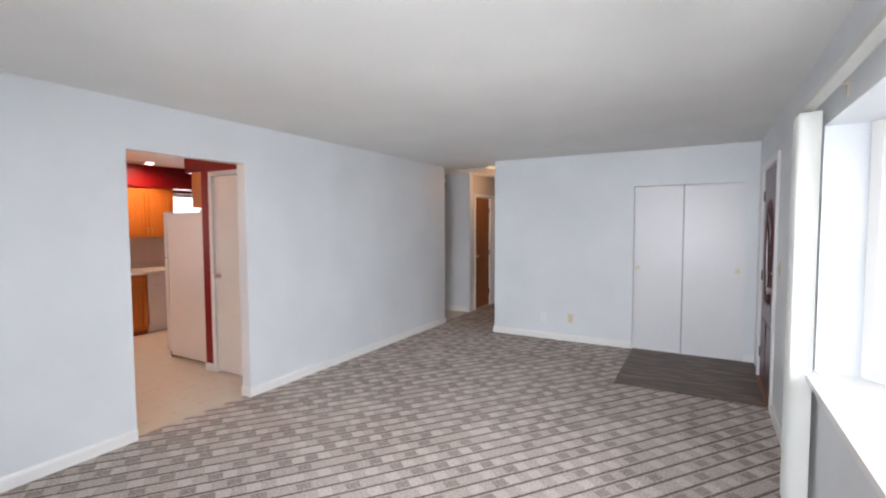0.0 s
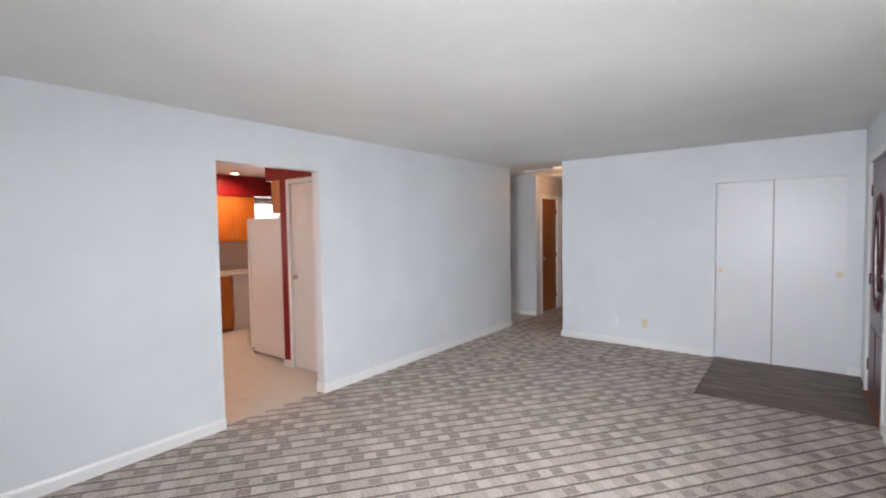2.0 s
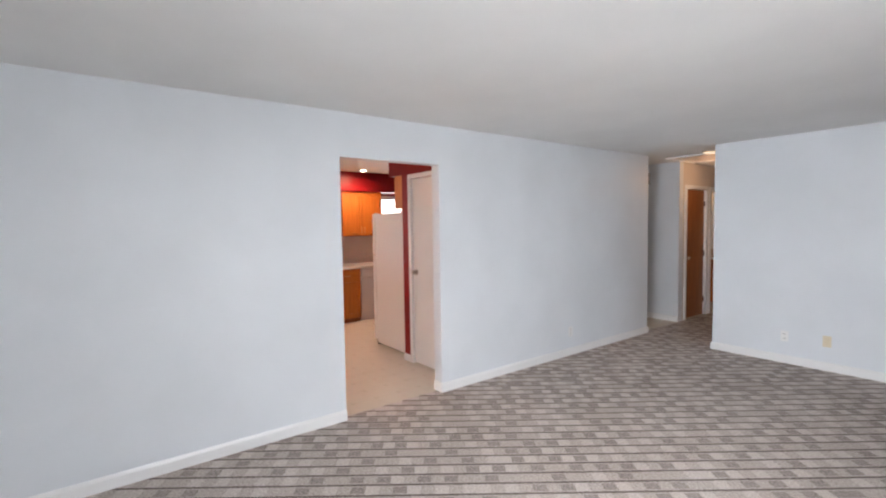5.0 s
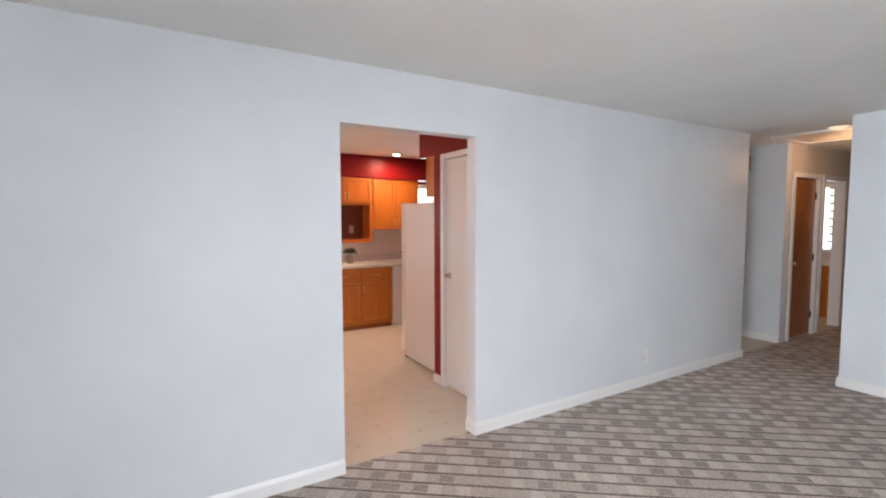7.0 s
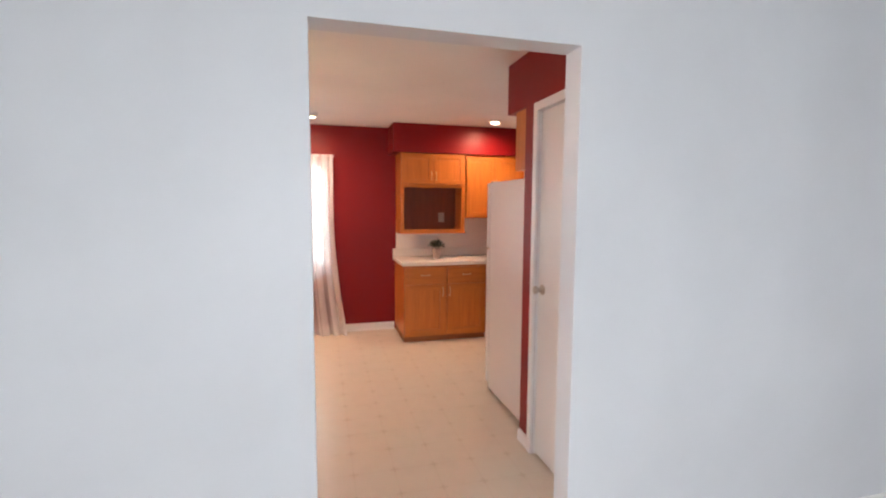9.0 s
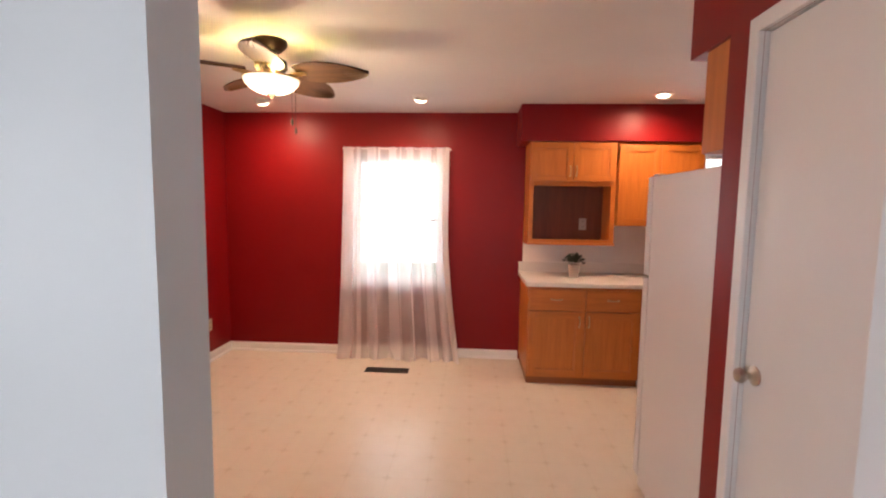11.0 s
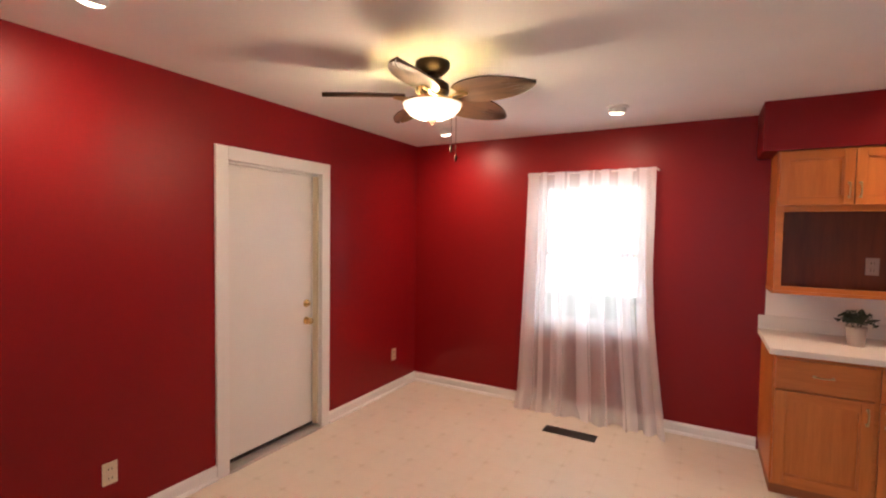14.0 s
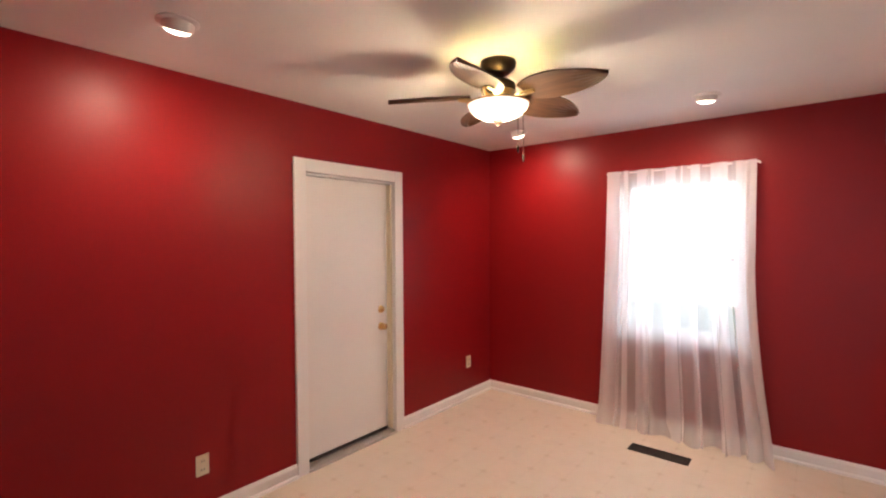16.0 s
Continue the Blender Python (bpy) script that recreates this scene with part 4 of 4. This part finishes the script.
# kitchen windows
window("window_2", XW - 0.04, -1, -0.80, 0.11, 0.74, 2.02, "white double-hung window behind the sheer curtain", [(0.03, 0.88, 0.03, 0.66, 0.02), (0.03, 0.88, 0.62, 1.25, 0.055)])
window("window_4", XW - 0.04, -1, 2.58, 3.5, 1.12, 2.08, "white window over the sink", [(0.03, 0.89, 0.03, 0.5, 0.02), (0.03, 0.89, 0.46, 0.93, 0.055)])
structure("window_sill", boxes(((XW - 0.04, -0.84, 0.71), (XW + 0.03, 0.15, 0.74)), bevel=0.005), TRIM, "white kitchen window sill", "sill")
structure("backdrop", boxes(((-16, -14, -0.5), (-15.9, 20, 9))), OUTSIDE, "bright hazy distance beyond the kitchen windows", "backdrop")
structure("backdrop_front", boxes(((7.5, -30, -0.5), (7.6, 70, 10))), STREET, "bright hazy distance beyond the front window", "backdrop")
structure("backdrop_bath", boxes(((-8, 15, -0.5), (8, 15.1, 9))), OUTSIDE, "bright hazy distance beyond the bathroom window", "backdrop")

# sheer curtain
cu = thing("sheer_curtain", (XW + 0.085, -0.345, 0.0), "long sheer white curtain gathered on a rod, hem on the floor", "curtain")


def voile(freq, shift, back, bands=((0.0, 1.01),)):
    """One layer of gathered cloth, folds growing towards the hem."""
    bm = bmesh.new()
    NY, NZ = 160, 36
    rows = []
    for k in range(NZ + 1):
        v = k / NZ
        z = 2.085 * (1 - v) + 0.010 * v
        row = []
        for j in range(NY + 1):
            s = j / NY
            left, right = 0.515 + 0.03 * v * v, 0.515 + 0.27 * max(0, v - 0.35) ** 1.6
            amp = 0.008 + 0.034 * v
            ph = 2 * math.pi * (freq * s + 0.55 * math.sin(5.1 * s + shift) + 0.2 * math.sin(13 * s + 2 * shift))
            x = amp * math.sin(ph) + 0.4 * amp * math.sin(2.3 * ph + 1.3 + 2 * v) + 0.004 * math.sin(60 * s) * (1 - v)
            y = -left + (left + right) * s + 0.026 * v * math.sin(ph + 1.2 + shift)
            spread = max(0, v - 0.93) * 14 * (0.03 + 0.05 * math.sin(17 * s + shift) ** 2)
            row.append(bm.verts.new((x + 0.03 * v - back + spread, y, z)))
        rows.append(row)
    for k in range(NZ):
        for j in range(NY):
            if any(p <= j / NY < q for p, q in bands):
                bm.faces.new((rows[k][j], rows[k][j + 1], rows[k + 1][j + 1], rows[k + 1][j]))
    bmesh.ops.delete(bm, geom=[v for v in bm.verts if not v.link_faces], context="VERTS")
    return bm


part("panel", voile(6.3, 1.0, 0.0), SHEER, cu, smooth=True)
for k, band in enumerate(((0.0, 0.09), (0.13, 0.16), (0.22, 0.35), (0.43, 0.50), (0.535, 0.55), (0.60, 0.66), (0.72, 0.83), (0.88, 1.01))):
    part("fold", voile(4.6 + 0.3 * k, 2.4 + k, -0.012, (band,)), GATHER, cu, smooth=True)
bm = tube(bmesh.new(), [(0, -0.525, 2.07), (0, 0.525, 2.07)], 0.006)
for s in (-0.525, 0.525):
    tube(bm, [(0, s, 2.07), (-0.085, s, 2.07)], 0.006)
part("rod", bm, TRIM, cu, smooth=True)

# floor register
rg = thing("floor_register", (XW + 0.46, -0.36, 0.0), "black metal floor vent in front of the curtain", "floor vent")
part("frame", boxes(((-0.06, -0.2, 0), (-0.048, 0.2, 0.006)), ((0.048, -0.2, 0), (0.06, 0.2, 0.006)), ((-0.048, -0.2, 0), (0.048, -0.188, 0.006)), ((-0.048, 0.188, 0), (0.048, 0.2, 0.006)), bevel=0.001), BLACK, rg)
part("well", boxes(((-0.048, -0.188, 0), (0.048, 0.188, 0.001))), BLACK, rg)
for k in range(23):
    yy = -0.178 + 0.0162 * k
    part("slat", boxes(((-0.047, yy - 0.003, 0.0012), (0.047, yy + 0.003, 0.005))), BLACK, rg)

outlet((-3.62, YD, 0.355), (0, 1), "ivory outlet low on the red wall by the corner")
outlet((-1.15, YD, 0.31), (0, 1), "ivory outlet low on the red wall beside the door")


# ---- ceiling spots ----
def spot(x, y, aim, label, watts, flat=False):
    s = thing("ceiling_spot", (x, y, H), label, "spotlight", "kitchen ceiling spots")
    part("trim_ring", lathe(bmesh.new(), [(0.055, -0.001), (0.078, -0.001), (0.08, -0.006), (0.066, -0.012), (0.055, -0.010)], 28), TRIM, s, smooth=True)
    d = (Vector(aim) - Vector((x, y, H))).normalized()
    if flat:
        d = Vector((0, 0, -1))
    m = d.to_track_quat("Z", "Y").to_matrix().to_4x4()
    reach = 0.008 if flat else 0.026
    part("eyeball", lathe(bmesh.new(), [(0.02, -0.03), (0.058, -0.02), (0.06, 0.005), (0.057, reach), (0.05, reach + 0.004), (0.045, reach - 0.006)], 28, (0, 0, -0.004), m), TRIM, s, smooth=True)
    part("bulb", lathe(bmesh.new(), [(0.01, reach - 0.012), (0.049, reach - 0.008), (0.049, reach + 0.005), (0.04, reach + 0.014), (0.02, reach + 0.02), (0.005, reach + 0.022)], 24, (0, 0, -0.004), m), BULB, s, smooth=True)
    p = Vector((x, y, H - 0.004)) + d * (reach + 0.035)
    lamp("spot_lamp", "SPOT", look(p, p + (Vector(aim) - Vector((x, y, H))).normalized()), watts, SPOTC, cone=172, blend=1.0, radius=0.045)
    return s


spot(-3.34, -0.045, (XW + 0.35, -0.20, 1.0), "white gimbal ceiling spot, lit, tilted to the window", 52)
spot(-3.45, -1.45, (XW + 0.1, -1.40, 1.2), "white gimbal ceiling spot, lit, tilted to the red wall", 60)
spot(-0.84, -1.50, (-0.95, YD + 0.05, 1.2), "white gimbal ceiling spot, lit, tilted to the door wall", 50)
spot(-3.25, 1.88, (-3.45, 1.80, 1.2), "white recessed ceiling spot over the counter, lit", 66, True)

# ---- ceiling fan ----
FC = (-2.04, -0.745)
fan = thing("ceiling_fan", (*FC, H), "dark bronze ceiling fan with leaf blades and lit bowl", "ceiling fan")
part("canopy", lathe(bmesh.new(), [(0.02, 0), (0.088, 0), (0.09, -0.012), (0.086, -0.03), (0.07, -0.045), (0.055, -0.06)], 36), BRONZE, fan, smooth=True)
part("motor_housing", lathe(bmesh.new(), [(0.03, -0.055), (0.032, -0.085), (0.06, -0.095), (0.085, -0.112), (0.088, -0.15), (0.07, -0.17), (0.04, -0.172)], 36), BRONZE, fan, smooth=True)
part("switch_housing", lathe(bmesh.new(), [(0.03, -0.168), (0.055, -0.172), (0.05, -0.19), (0.06, -0.20), (0.08, -0.204), (0.15, -0.205), (0.158, -0.208), (0.155, -0.215), (0.14, -0.213)], 36), AGED, fan, smooth=True)
part("glass_bowl", lathe(bmesh.new(), [(0.15, -0.206), (0.151, -0.215), (0.143, -0.235), (0.12, -0.26), (0.085, -0.278), (0.04, -0.288), (0.01, -0.29)], 40), BOWL, fan, "frosted glass bowl, lit warm", True)
part("finial", lathe(bmesh.new(), [(0.004, -0.285), (0.025, -0.287), (0.027, -0.294), (0.014, -0.302), (0.011, -0.312), (0.004, -0.318)], 20), BRONZE, fan, smooth=True)
for dx, ln in ((-0.03, 0.17), (0.02, 0.13)):
    bm = tube(bmesh.new(), [(dx, 0.12, -0.2), (dx, 0.125, -0.3), (dx, 0.125, -0.3 - ln)], 0.0015, 5)
    lathe(bm, [(0.001, 0), (0.006, -0.006), (0.007, -0.028), (0.002, -0.04)], 10, (dx, 0.125, -0.3 - ln))
    part("pull_chain", bm, BRONZE, fan)


def blade_mesh(pitch):
    """A leaf blade along +x from the hub, ribbed, with a pointed tip."""
    bm = bmesh.new()
    NL, NWD = 26, 14
    top, bot = [], []
    for i in range(NL + 1):
        u_ = i / NL
        r = 0.14 + 0.42 * u_
        wdt = 0.108 * (math.sin(math.pi * min(1, u_ * 0.93 + 0.07) ** 0.8)) ** 0.62 if u_ < 1 else 0.0
        wdt = max(wdt, 0.004)
        a, b = [], []
        for j in range(NWD + 1):
            w_ = -1 + 2 * j / NWD
            rib = 0.0034 * math.cos(w_ * 21) * (0.3 + 0.7 * u_)
            z = 0.02 * (1 - w_ * w_) * 0.5 - 0.012 * u_ * u_ + rib
            a.append(bm.verts.new((r, w_ * wdt, z + 0.003)))
            b.append(bm.verts.new((r, w_ * wdt, z - 0.003)))
        top.append(a)
        bot.append(b)
    for i in range(NL):
        for j in range(NWD):
            bm.faces.new((top[i][j], top[i + 1][j], top[i + 1][j + 1], top[i][j + 1]))
            bm.faces.new((bot[i][j], bot[i][j + 1], bot[i + 1][j + 1], bot[i + 1][j]))
        for j in (0, NWD):
            bm.faces.new((top[i][j], bot[i][j], bot[i + 1][j], top[i + 1][j]))
    for i in (0, NL):
        for j in range(NWD):
            bm.faces.new((top[i][j], top[i][j + 1], bot[i][j + 1], bot[i][j]))
    bmesh.ops.rotate(bm, verts=bm.verts, cent=(0, 0, 0), matrix=Matrix.Rotation(radians(pitch), 3, "X"))
    return bm


BLADE0 = 16.0
for k in range(5):
    a = BLADE0 + 72 * k
    bl_ = part("blade", blade_mesh(-14), BLADE, fan, "dark carved leaf-shaped wooden blade", True)
    bl_.matrix_basis = pose(0, 0, -0.175, 0, 0, a)
    bm = bmesh.new()
    tube(bm, [(0.07, 0, -0.01), (0.11, 0.018, -0.012), (0.15, 0.022, -0.004), (0.20, 0.008, 0.0)], 0.007, 8)
    tube(bm, [(0.07, 0, -0.01), (0.11, -0.018, -0.012), (0.15, -0.022, -0.004), (0.20, -0.008, 0.0)], 0.007, 8)
    br = part("blade_bracket", bm, AGED, fan, "scrolled antique brass bracket", True)
    br.matrix_basis = pose(0, 0, -0.182, 0, 0, a)
lamp("fan_bulb", "POINT", pose(FC[0], FC[1], H - 0.36), 26, WARM, radius=0.09)
for k in range(3):
    lamp("fan_uplight", "POINT", pose(FC[0] + 0.12 * math.cos(0.6 + 2.1 * k), FC[1] + 0.12 * math.sin(0.6 + 2.1 * k), H - 0.196), 4.6, (1.0, 0.73, 0.27), radius=0.012)

# ---- entry planks ----
rng = random.Random(11)
y = 2.93
while y < YF - 0.02:
    y1 = min(y + 0.152, YF)
    x = 2.80
    nxt = 2.80 + rng.uniform(0.25, 0.9)
    while x < XR - 0.01:
        x1 = min(nxt, XR)
        part("plank", boxes(((x + 0.001, y + 0.001, 0.0022), (x1 - 0.001, y1 - 0.001, 0.007))), SLATE, entry)
        x, nxt = x1, x1 + 0.9
    y = y1
structure("carpet_edge", boxes(((2.785, 2.915, 0.0), (2.80, YF - 0.015, 0.009)), ((2.80, 2.915, 0.0), (XR - 0.015, 2.93, 0.009)), bevel=0.003), SLATE, "thin dark edging strip between carpet and planks", "trim")
